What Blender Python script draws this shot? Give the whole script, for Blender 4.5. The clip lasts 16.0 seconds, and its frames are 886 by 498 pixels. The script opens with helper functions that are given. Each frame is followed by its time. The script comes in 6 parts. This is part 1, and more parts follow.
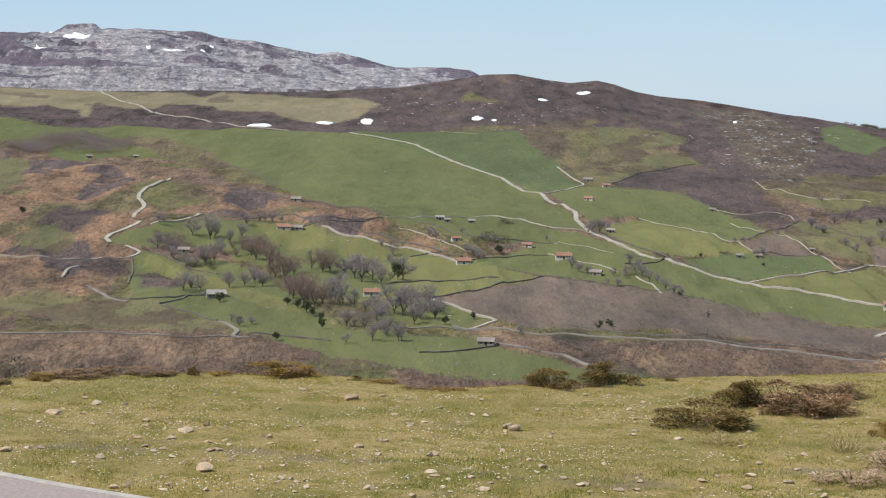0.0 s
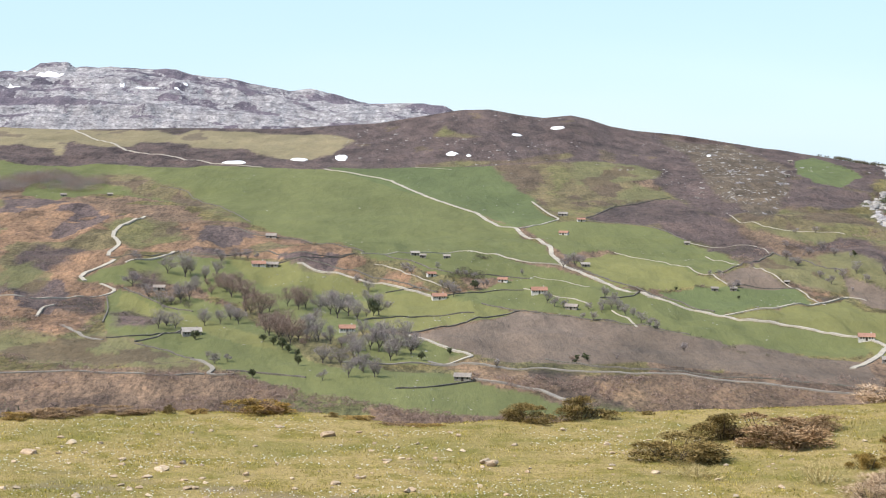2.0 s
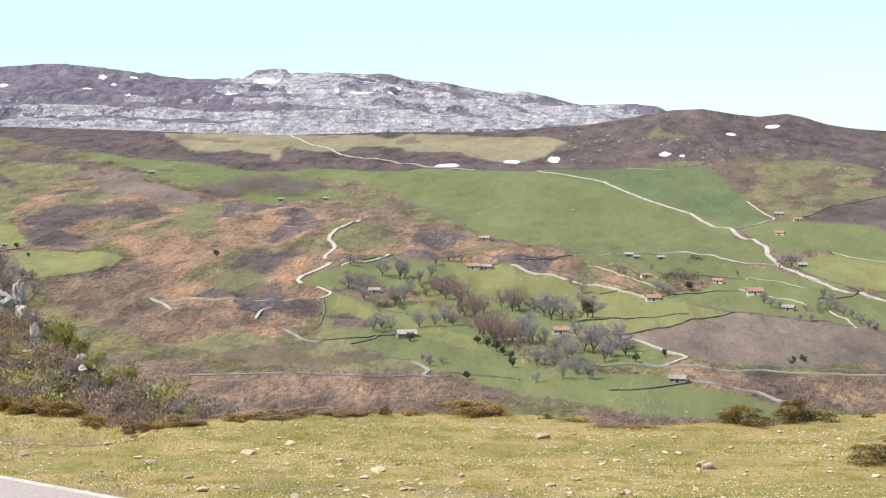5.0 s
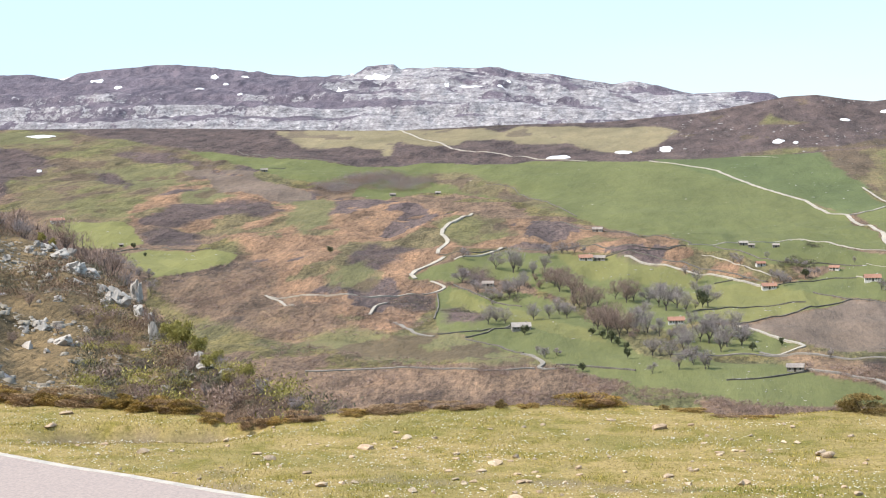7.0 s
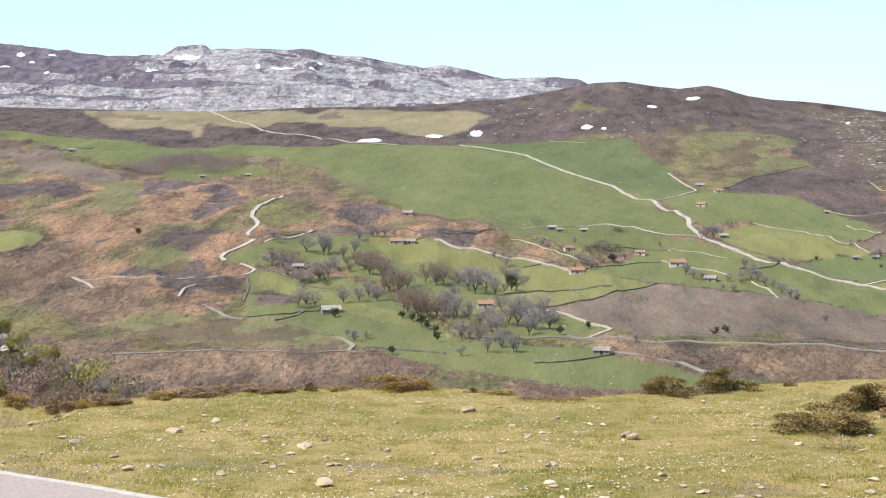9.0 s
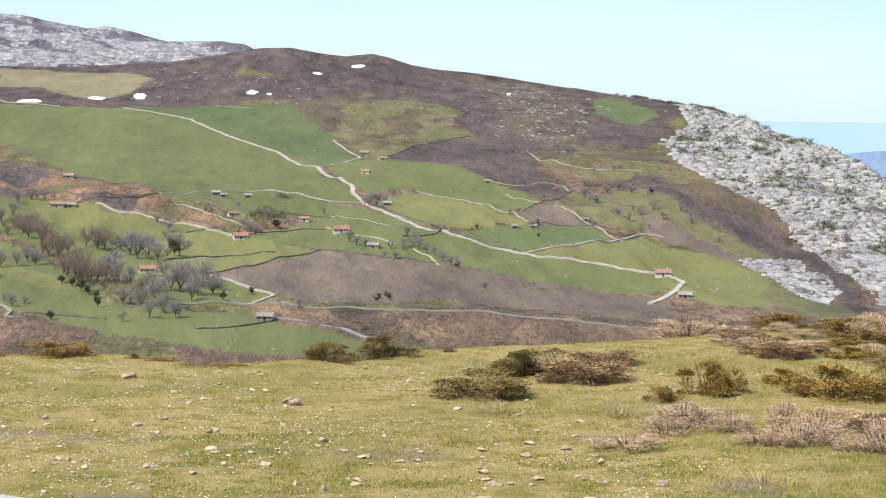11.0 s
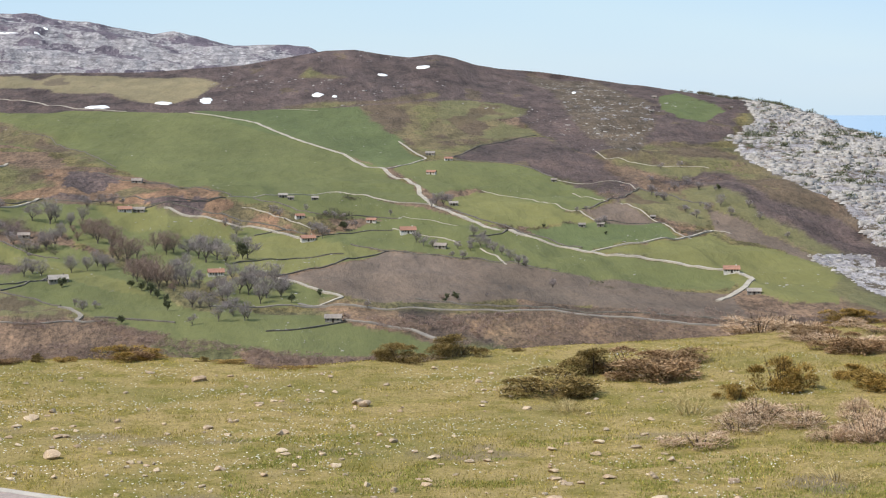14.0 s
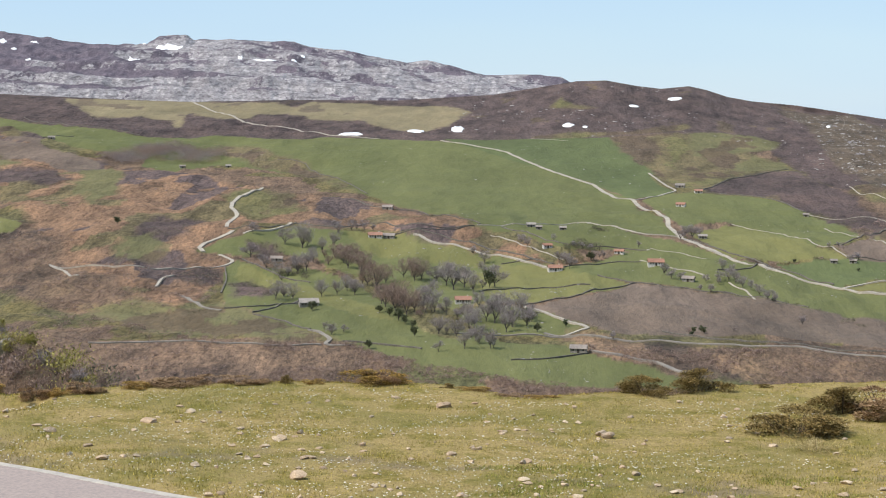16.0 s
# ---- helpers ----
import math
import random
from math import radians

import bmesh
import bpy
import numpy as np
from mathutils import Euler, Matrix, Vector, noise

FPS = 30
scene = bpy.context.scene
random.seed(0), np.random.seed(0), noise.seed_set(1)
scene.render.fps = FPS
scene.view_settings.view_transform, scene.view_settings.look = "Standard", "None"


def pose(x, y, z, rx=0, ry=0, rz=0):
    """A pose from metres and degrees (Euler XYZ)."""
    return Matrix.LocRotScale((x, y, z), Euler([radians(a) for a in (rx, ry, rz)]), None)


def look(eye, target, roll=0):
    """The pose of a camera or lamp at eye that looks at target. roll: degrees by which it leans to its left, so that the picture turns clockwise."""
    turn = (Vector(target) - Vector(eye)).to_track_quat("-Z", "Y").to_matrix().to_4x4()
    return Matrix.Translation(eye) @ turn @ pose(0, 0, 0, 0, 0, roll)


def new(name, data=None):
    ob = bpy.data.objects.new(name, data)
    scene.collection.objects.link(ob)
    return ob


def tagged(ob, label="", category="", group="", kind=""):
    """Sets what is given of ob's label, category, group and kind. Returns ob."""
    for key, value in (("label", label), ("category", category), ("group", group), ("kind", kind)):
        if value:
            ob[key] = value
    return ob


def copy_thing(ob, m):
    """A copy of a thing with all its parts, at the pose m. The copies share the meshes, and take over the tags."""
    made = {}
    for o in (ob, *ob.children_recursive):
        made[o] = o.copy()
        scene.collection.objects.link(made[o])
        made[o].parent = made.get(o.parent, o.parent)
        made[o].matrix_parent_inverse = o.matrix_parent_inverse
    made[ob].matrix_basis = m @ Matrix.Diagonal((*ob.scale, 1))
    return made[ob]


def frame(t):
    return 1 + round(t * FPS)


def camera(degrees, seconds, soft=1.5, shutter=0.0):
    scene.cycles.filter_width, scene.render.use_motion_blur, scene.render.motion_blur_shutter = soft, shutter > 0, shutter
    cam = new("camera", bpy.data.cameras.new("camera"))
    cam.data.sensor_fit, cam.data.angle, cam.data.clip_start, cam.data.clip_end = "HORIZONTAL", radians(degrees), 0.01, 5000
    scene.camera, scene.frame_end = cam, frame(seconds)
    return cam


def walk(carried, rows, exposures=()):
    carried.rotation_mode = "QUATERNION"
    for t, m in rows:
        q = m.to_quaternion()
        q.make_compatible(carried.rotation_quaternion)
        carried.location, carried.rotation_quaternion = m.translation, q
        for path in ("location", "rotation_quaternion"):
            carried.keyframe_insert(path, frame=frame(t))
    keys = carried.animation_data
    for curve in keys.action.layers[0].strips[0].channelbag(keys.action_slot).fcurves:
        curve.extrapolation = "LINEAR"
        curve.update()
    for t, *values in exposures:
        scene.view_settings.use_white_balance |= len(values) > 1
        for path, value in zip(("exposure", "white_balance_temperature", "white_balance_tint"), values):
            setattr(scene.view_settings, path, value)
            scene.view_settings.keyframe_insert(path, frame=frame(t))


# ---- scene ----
cam = camera(25.52, 16.0, soft=1.1)
EYE = Vector((0, 0, 5.3))


def aim(yaw, pitch, roll):
    """The view from the bank: bearing, tilt and lean in degrees."""
    a, e = radians(yaw), radians(pitch)
    way = Vector((math.sin(a) * math.cos(e), math.cos(a) * math.cos(e), math.sin(e)))
    return look(EYE, EYE + way, roll)


walk(cam, [(t, aim(yaw, pitch, roll)) for t, yaw, pitch, roll in (
    (0, 0.000, -4.240, 1.095),
    (0.5, 1.451, -3.651, 1.189),
    (1, 2.347, -3.974, 0.412),
    (1.5, 1.525, -3.684, 0.509),
    (2, 0.705, -3.187, 0.658),
    (2.5, -1.036, -3.308, 0.873),
    (3, -3.986, -3.786, 0.946),
    (3.2, -3.998, -4.260, 0.698),
    (5.3, -6.149, -3.090, -0.289),
    (5.5, -6.843, -3.175, -0.199),
    (6, -8.038, -3.325, -0.360),
    (6.5, -8.208, -2.517, -1.060),
    (7, -8.857, -3.321, -1.372),
    (7.5, -9.095, -3.537, -0.677),
    (8, -10.113, -4.337, -1.343),
    (8.5, -8.947, -3.807, -1.332),
    (9, -3.309, -3.919, -0.655),
    (9.5, -0.426, -4.341, -0.301),
    (10, 1.088, -4.408, -0.065),
    (10.2, 2.453, -4.574, 0.262),
    (12.3, 8.755, -5.074, -0.084),
    (12.5, 8.538, -5.034, -0.438),
    (13, 7.715, -5.630, -1.007),
    (13.5, 6.475, -5.105, -0.549),
    (14, 4.567, -4.919, -0.249),
    (14.5, 3.850, -4.629, 0.288),
    (15, 2.983, -4.735, 0.488),
    (15.5, 0.563, -4.771, 0.654),
    (16, -2.689, -4.056, 0.530),
)], [(t, stops) for t, stops in (
    (0, -0.17), (0.5, -0.06), (1.0, 0.22), (1.5, 0.27), (2.0, 0.3), (2.5, 0.34), (3.0, 0.36), (5.5, 0.5), (7.0, 0.5), (8.0, 0.5), (9.0, 0.42), (10.0, 0.52),
    (12.5, -0.05), (13.0, -0.02), (14.5, 0.02), (16.0, 0.0))])

# ---- daylight ----
SUN_TO = Vector((-0.80, -0.42, 1.15)).normalized()
world = bpy.data.worlds.new("sky")
scene.world = world
world.use_nodes = True
wn = world.node_tree.nodes
sky = wn.new("ShaderNodeTexSky")
sky.sky_type, sky.sun_disc = "NISHITA", False
sky.sun_elevation = math.asin(SUN_TO.z)
sky.sun_rotation = math.atan2(SUN_TO.x, SUN_TO.y)
sky.altitude, sky.air_density, sky.dust_density, sky.ozone_density = 900, 1.0, 0.25, 2.5
wn["Background"].inputs["Strength"].default_value = 0.13
# thin high veil of cloud, brighter towards the skyline
wt = world.node_tree
veil_at = wn.new("ShaderNodeTexCoord")
stretch = wn.new("ShaderNodeMapping")
stretch.inputs["Scale"].default_value = (1.0, 1.0, 6.0)
veil = wn.new("ShaderNodeTexNoise")
veil.inputs["Scale"].default_value, veil.inputs["Detail"].default_value = 2.2, 3
veil_share = wn.new("ShaderNodeMapRange")
for key, value in (("From Min", 0.35), ("From Max", 0.75), ("To Min", 0.66), ("To Max", 0.92)):
    veil_share.inputs[key].default_value = value
veiled = wn.new("ShaderNodeMix")
veiled.data_type = "RGBA"
veiled.inputs[7].default_value = (4.05, 5.65, 7.4, 1)
wt.links.new(veil_at.outputs["Generated"], stretch.inputs["Vector"])
wt.links.new(stretch.outputs[0], veil.inputs["Vector"])
wt.links.new(veil.outputs["Fac"], veil_share.inputs["Value"])
wt.links.new(veil_share.outputs[0], veiled.inputs[0])
wt.links.new(sky.outputs[0], veiled.inputs[6])
wt.links.new(veiled.outputs[2], wn["Background"].inputs["Color"])
sun = new("sun", bpy.data.lights.new("sun", "SUN"))
sun.data.energy, sun.data.angle, sun.data.color = 5.0, radians(0.53), (1.0, 0.932, 0.852)
sun.matrix_world = look((0, 0, 300), Vector((0, 0, 300)) - SUN_TO)
scene.view_settings.exposure = 0.0

# ---- materials ----


def node_material(name, rough=0.9, spec=0.2):
    m = bpy.data.materials.new(name)
    m.use_nodes = True
    b = m.node_tree.nodes["Principled BSDF"]
    b.inputs["Roughness"].default_value = rough
    b.inputs["Specular IOR Level"].default_value = spec
    return m, m.node_tree, b


def noise_node(tree, scale, detail=4.0, rough=0.6, vector=None):
    n = tree.nodes.new("ShaderNodeTexNoise")
    n.inputs["Scale"].default_value, n.inputs["Detail"].default_value, n.inputs["Roughness"].default_value = scale, detail, rough
    if vector is None:
        vector = tree.nodes.new("ShaderNodeNewGeometry").outputs["Position"]
    tree.links.new(vector, n.inputs["Vector"])
    return n.outputs["Fac"]


def ramp_node(tree, fac, stops):
    n = tree.nodes.new("ShaderNodeValToRGB")
    while len(n.color_ramp.elements) < len(stops):
        n.color_ramp.elements.new(0.5)
    for e, (p, c) in zip(n.color_ramp.elements, stops):
        e.position, e.color = p, (*c, 1) if len(c) == 3 else c
    tree.links.new(fac, n.inputs["Fac"])
    return n.outputs["Color"]


def mix_node(tree, a, b, fac, mode="MIX"):
    n = tree.nodes.new("ShaderNodeMix")
    n.data_type, n.blend_type = "RGBA", mode
    for socket, value in (("Factor", fac), ("A", a), ("B", b)):
        put = [s for s in n.inputs if s.name == socket and s.type == ("VALUE" if socket == "Factor" else "RGBA")][0]
        if isinstance(value, bpy.types.NodeSocket):
            tree.links.new(value, put)
        else:
            put.default_value = value if socket == "Factor" else (*value, 1)
    return [s for s in n.outputs if s.type == "RGBA"][0]


def bump_node(tree, bsdf, height, strength, distance):
    n = tree.nodes.new("ShaderNodeBump")
    n.inputs["Distance"].default_value = distance
    if isinstance(strength, bpy.types.NodeSocket):
        tree.links.new(strength, n.inputs["Strength"])
    else:
        n.inputs["Strength"].default_value = strength
    tree.links.new(height, n.inputs["Height"])
    tree.links.new(n.outputs["Normal"], bsdf.inputs["Normal"])


def grained(name, dark, light, scale, rough=0.9, bump=0.3, depth=0.01, blotch=None, spec=0.2, per_object=0.0):
    """A rough surface: grain between two colours, a slower blotch over it, fine relief."""
    m, tree, bsdf = node_material(name, rough, spec)
    geo = tree.nodes.new("ShaderNodeTexCoord").outputs["Object"]
    fine = noise_node(tree, scale, 5, 0.65, geo)
    col = ramp_node(tree, fine, [(0.3, dark), (0.7, light)])
    slow = noise_node(tree, scale * 0.13, 3, 0.5, geo)
    col = mix_node(tree, col, ramp_node(tree, slow, [(0.3, (0.72, 0.72, 0.74)), (0.7, (1.15, 1.12, 1.05))]), 0.8, "MULTIPLY")
    if blotch:
        spot = ramp_node(tree, noise_node(tree, scale * 0.35, 4, 0.7, geo), [(0.55, (0, 0, 0)), (0.66, (1, 1, 1))])
        col = mix_node(tree, col, blotch, spot)
    if per_object:
        info = tree.nodes.new("ShaderNodeObjectInfo").outputs["Random"]
        k = per_object
        col = mix_node(tree, col, ramp_node(tree, info, [(0.0, (1 - k, 1 - k, 1 - k)), (0.5, (1, 1 - k * 0.4, 1 - k * 0.6)), (1.0, (1 + k, 1 + k, 1 + k))]), 1.0, "MULTIPLY")
    tree.links.new(col, bsdf.inputs["Base Color"])
    if bump:
        bump_node(tree, bsdf, fine, bump, depth)
    return m


def hillside_material(name, k):
    """Pasture, heath, bracken and bare limestone, told apart by the ground's own cover map. k: fineness of the grain."""
    m, tree, bsdf = node_material(name, 0.95, 0.1)
    cover = tree.nodes.new("ShaderNodeAttribute")
    cover.attribute_name = "cover"
    stone = tree.nodes.new("ShaderNodeAttribute")
    stone.attribute_name = "stone"
    # growth runs down the slope
    grow = tree.nodes.new("ShaderNodeMapping")
    grow.inputs["Scale"].default_value = (1.0, 0.3, 1.0)
    tree.links.new(tree.nodes.new("ShaderNodeNewGeometry").outputs["Position"], grow.inputs["Vector"])
    grow = grow.outputs[0]
    coarse = noise_node(tree, 0.05 * k, 6, 0.62, grow)
    fine = noise_node(tree, 0.35 * k, 5, 0.7, grow)
    tiny = noise_node(tree, 1.0 * k, 3, 0.7, grow)
    speck = ramp_node(tree, tiny, [(0.36, (0.5, 0.5, 0.5)), (0.5, (1, 1, 1)), (0.68, (1.3, 1.27, 1.22))])
    grain = ramp_node(tree, fine, [(0.34, (0.36, 0.37, 0.38)), (0.5, (1, 1, 1)), (0.70, (1.5, 1.46, 1.38))])
    patch = ramp_node(tree, coarse, [(0.36, (0.46, 0.47, 0.49)), (0.5, (1, 1, 1)), (0.64, (1.42, 1.36, 1.27))])
    calm = ramp_node(tree, noise_node(tree, 0.012 * k, 5, 0.6, grow), [(0.3, (0.86, 0.88, 0.86)), (0.7, (1.13, 1.11, 1.08))])
    col = mix_node(tree, cover.outputs["Color"], calm, 1.0, "MULTIPLY")
    col = mix_node(tree, col, mix_node(tree, col, patch, 1.0, "MULTIPLY"), cover.outputs["Alpha"])
    # rough growth is mottled, grazed pasture hardly
    col = mix_node(tree, col, mix_node(tree, col, grain, 1.0, "MULTIPLY"), cover.outputs["Alpha"])
    col = mix_node(tree, col, mix_node(tree, col, speck, 1.0, "MULTIPLY"), cover.outputs["Alpha"])
    # limestone: pale beds; shade of clefts and block gaps is put into the colour
    pos = tree.nodes.new("ShaderNodeNewGeometry").outputs["Position"]
    bed = tree.nodes.new("ShaderNodeMapping")
    bed.inputs["Scale"].default_value = (1.0, 0.3, 2.5)
    tree.links.new(pos, bed.inputs["Vector"])
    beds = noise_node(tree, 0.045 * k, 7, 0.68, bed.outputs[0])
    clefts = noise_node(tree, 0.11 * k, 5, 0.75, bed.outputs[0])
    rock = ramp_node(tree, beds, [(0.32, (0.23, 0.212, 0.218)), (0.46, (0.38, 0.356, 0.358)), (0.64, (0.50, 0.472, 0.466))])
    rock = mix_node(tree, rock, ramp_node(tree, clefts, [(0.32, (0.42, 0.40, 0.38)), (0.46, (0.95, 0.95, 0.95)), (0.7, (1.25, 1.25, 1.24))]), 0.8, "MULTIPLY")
    thin = tree.nodes.new("ShaderNodeMapping")
    thin.inputs["Scale"].default_value = (0.35, 0.2, 9.0)
    tree.links.new(pos, thin.inputs["Vector"])
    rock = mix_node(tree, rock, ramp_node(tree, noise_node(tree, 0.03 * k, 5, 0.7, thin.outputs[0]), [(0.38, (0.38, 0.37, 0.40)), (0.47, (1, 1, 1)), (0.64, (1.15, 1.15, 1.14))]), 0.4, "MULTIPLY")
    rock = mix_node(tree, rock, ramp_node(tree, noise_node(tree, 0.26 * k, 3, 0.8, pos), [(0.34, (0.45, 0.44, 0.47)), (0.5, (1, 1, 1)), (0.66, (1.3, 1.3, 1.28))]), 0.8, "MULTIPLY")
    block = tree.nodes.new("ShaderNodeTexVoronoi")
    block.inputs["Scale"].default_value = 0.085 * k
    block.inputs["Detail"].default_value = 2.0
    slab = tree.nodes.new("ShaderNodeMapping")
    slab.inputs["Scale"].default_value = (1.0, 0.4, 1.6)
    tree.links.new(pos, slab.inputs["Vector"])
    tree.links.new(slab.outputs[0], block.inputs["Vector"])
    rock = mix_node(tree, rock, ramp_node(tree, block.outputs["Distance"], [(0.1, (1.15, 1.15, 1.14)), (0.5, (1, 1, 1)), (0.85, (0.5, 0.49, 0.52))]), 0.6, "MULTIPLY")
    # break the edge of the bare rock up
    edge = tree.nodes.new("ShaderNodeMath")
    edge.operation = "ADD"
    tree.links.new(stone.outputs["Fac"], edge.inputs[0])
    tree.links.new(noise_node(tree, 0.09 * k, 7, 0.75, grow), edge.inputs[1])
    share = ramp_node(tree, edge.outputs[0], [(0.0, (0, 0, 0)), (0.945, (0, 0, 0)), (0.98, (1, 1, 1))])
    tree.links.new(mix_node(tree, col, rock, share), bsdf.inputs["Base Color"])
    both = tree.nodes.new("ShaderNodeMath")
    both.operation = "MULTIPLY_ADD"
    tree.links.new(tiny, both.inputs[0])
    both.inputs[1].default_value = 0.25
    heaps = tree.nodes.new("ShaderNodeMath")
    heaps.operation = "MULTIPLY_ADD"
    tree.links.new(coarse, heaps.inputs[0])
    heaps.inputs[1].default_value = 1.2
    tree.links.new(clefts, heaps.inputs[2])
    tree.links.new(heaps.outputs[0], both.inputs[2])
    # hummocks and runnels
    swell = tree.nodes.new("ShaderNodeMath")
    swell.operation = "MULTIPLY_ADD"
    tree.links.new(noise_node(tree, 0.016 * k, 4, 0.5, grow), swell.inputs[0])
    swell.inputs[1].default_value = 6.5
    tree.links.new(both.outputs[0], swell.inputs[2])
    ease = tree.nodes.new("ShaderNodeMapRange")
    for key, value in (("From Min", 0.1), ("From Max", 0.7), ("To Min", 0.42), ("To Max", 0.95)):
        ease.inputs[key].default_value = value
    tree.links.new(cover.outputs["Alpha"], ease.inputs["Value"])
    bump_node(tree, bsdf, swell.outputs[0], ease.outputs[0], 4.0 / k)
    return m


def meadow_material():
    m, tree, bsdf = node_material("short_turf", 0.95, 0.1)
    fine = noise_node(tree, 16, 6, 0.8)
    mid = noise_node(tree, 1.6, 5, 0.65)
    slow = noise_node(tree, 0.28, 4, 0.55)
    col = ramp_node(tree, fine, [(0.28, (0.062, 0.048, 0.013)), (0.5, (0.175, 0.142, 0.037)), (0.72, (0.34, 0.272, 0.083))])
    dry = ramp_node(tree, fine, [(0.3, (0.155, 0.11, 0.043)), (0.7, (0.43, 0.325, 0.14))])
    col = mix_node(tree, col, dry, ramp_node(tree, mid, [(0.38, (0, 0, 0)), (0.54, (1, 1, 1))]))
    col = mix_node(tree, col, (0.11, 0.115, 0.026), ramp_node(tree, slow, [(0.45, (0, 0, 0)), (0.65, (0.5, 0.5, 0.5))]))
    bare = tree.nodes.new("ShaderNodeAttribute")
    bare.attribute_name = "stone"
    col = mix_node(tree, col, ramp_node(tree, fine, [(0.3, (0.10, 0.075, 0.05)), (0.7, (0.24, 0.19, 0.13))]), bare.outputs["Fac"])
    tree.links.new(col, bsdf.inputs["Base Color"])
    bump_node(tree, bsdf, fine, 0.6, 0.03)
    return m


MEADOW, HILLSIDE, SPUR_COVER = meadow_material(), hillside_material("hillside_cover", 1.0), hillside_material("spur_cover", 6.0)
GRAVEL = grained("pale_gravel", (0.30, 0.265, 0.22), (0.44, 0.40, 0.345), 0.8, 0.95, 0.2, 0.05)
TARMAC_FAR = grained("grey_lane_surface", (0.19, 0.168, 0.145), (0.27, 0.245, 0.215), 0.8, 0.9, 0.1, 0.02)
DRYSTONE = grained("dark_drystone", (0.075, 0.066, 0.055), (0.21, 0.19, 0.165), 1.2, 0.95, 0.5, 0.1)


# ---- the lie of the land: bearing in degrees (0 along +y, clockwise), range in metres ----
EYE_Z = 5.3


def lattice(ix, iy, seed):
    h = (ix.astype(np.int64) * 374761393 + iy.astype(np.int64) * 668265263 + seed * 1442695041) & 0x7FFFFFFF
    h = ((h ^ (h >> 13)) * 1274126177) & 0x7FFFFFFF
    return ((h ^ (h >> 16)) & 0xFFFF) / 65535.0


def value_noise(x, y, seed=0):
    ix, iy = np.floor(x), np.floor(y)
    fx, fy = x - ix, y - iy
    fx, fy = fx * fx * (3 - 2 * fx), fy * fy * (3 - 2 * fy)
    a, b = lattice(ix, iy, seed), lattice(ix + 1, iy, seed)
    c, d = lattice(ix, iy + 1, seed), lattice(ix + 1, iy + 1, seed)
    return (a * (1 - fx) + b * fx) * (1 - fy) + (c * (1 - fx) + d * fx) * fy


def fbm(x, y, seed=0, octaves=4):
    total, amp, norm = 0.0, 1.0, 0.0
    for k in range(octaves):
        total = total + amp * value_noise(x * 2 ** k, y * 2 ** k, seed + 17 * k)
        norm, amp = norm + amp, amp * 0.5
    return total / norm * 2 - 1


def smooth(a, b, v):
    t = np.clip((v - a) / (b - a), 0, 1)
    return t * t * (3 - 2 * t)


def soft_max(a, b, k):
    h = np.clip(0.5 + 0.5 * (a - b) / k, 0, 1)
    return b * (1 - h) + a * h + k * h * (1 - h)


# crest of the far side of the valley: bearing, height angle, range
CREST_B = [-30, -22.7, -16.3, -10, -7, -4.1, -2.5, -1.3, 0, 1.15, 2, 2.9, 3.6, 4.4, 4.9, 5.55, 6.2, 7.5, 8.8, 10.5, 11.8, 13, 14.3, 15.4, 16.2, 17.5, 18.1, 19, 20.1, 21.3, 24]
CREST_E = [0.7, 0.5, 0.37, 0.17, 0.25, 0.27, 0.38, 0.46, 0.68, 0.88, 0.91, 0.76, 0.68, 0.76, 0.66, 0.45, 0.35, 0.24, 0.06, -0.19, -0.38, -0.59, -0.79, -1.1, -1.46, -1.84, -2.25, -2.82, -3.46, -4.34, -6.5]
# skyline of the limestone massif
MASSIF_B = [-32, -26, -22.7, -21.6, -20.6, -19.7, -19.3, -17.9, -16.4, -14.6, -13, -11.3, -10.95, -10.2, -9.95, -9.6, -7.1, -6.6, -5.2, -3.8, -3.2, -1.5, -0.8, 0.7, 1.0, 3, 8, 12]
MASSIF_E = [1.6, 2.0, 2.16, 2.01, 2.03, 1.85, 2.0, 2.16, 2.23, 2.0, 1.78, 1.81, 2.05, 2.11, 1.91, 1.97, 1.95, 1.8, 1.63, 1.36, 1.44, 1.03, 1.06, 1.02, 0.85, 0.5, -1.0, -9]
# its hard beds: how far in, how high
LEDGE_U = [0, 0.05, 0.09, 0.17, 0.20, 0.36, 0.39, 0.60, 0.63, 0.86, 0.90, 1]
LEDGE_H = [0, 0.02, 0.20, 0.24, 0.37, 0.45, 0.56, 0.66, 0.76, 0.88, 0.97, 1]
# edge of the meadow, and the crest of the rocky spur beside it
EDGE_B = [-60, -28, -22.7, -21.4, -19.7, -16.2, -15.3, -13.9, -11.9, -9.6, -4, -2.6, -1.6, -0.2, 0.8, 2.6, 4, 5.7, 7.1, 8.6, 10.9, 13.9, 16.7, 20.5, 28, 60]
EDGE_R = [90, 56, 43.4, 41.8, 40.4, 38.2, 36.9, 36.8, 37.4, 37.7, 37.6, 37.3, 36.9, 36.2, 36.4, 37.0, 36.9, 38.2, 38.7, 39.15, 40.1, 42.0, 43.1, 45.7, 51, 70]
SPUR_B = [-60, -30, -22.8, -21.3, -19.7, -18.3, -17.4, -16.4, -15, -13.3, -11, -7]
SPUR_E = [1.5, 0.3, -1.74, -2.5, -3.1, -4.1, -5.2, -6.1, -6.8, -7.6, -8.2, -10]
SPUR_R = [330, 300, 270, 262, 246, 225, 200, 172, 142, 116, 100, 90]


ROAD_N, ROAD_FAR = (0.575, 0.818), 18.72


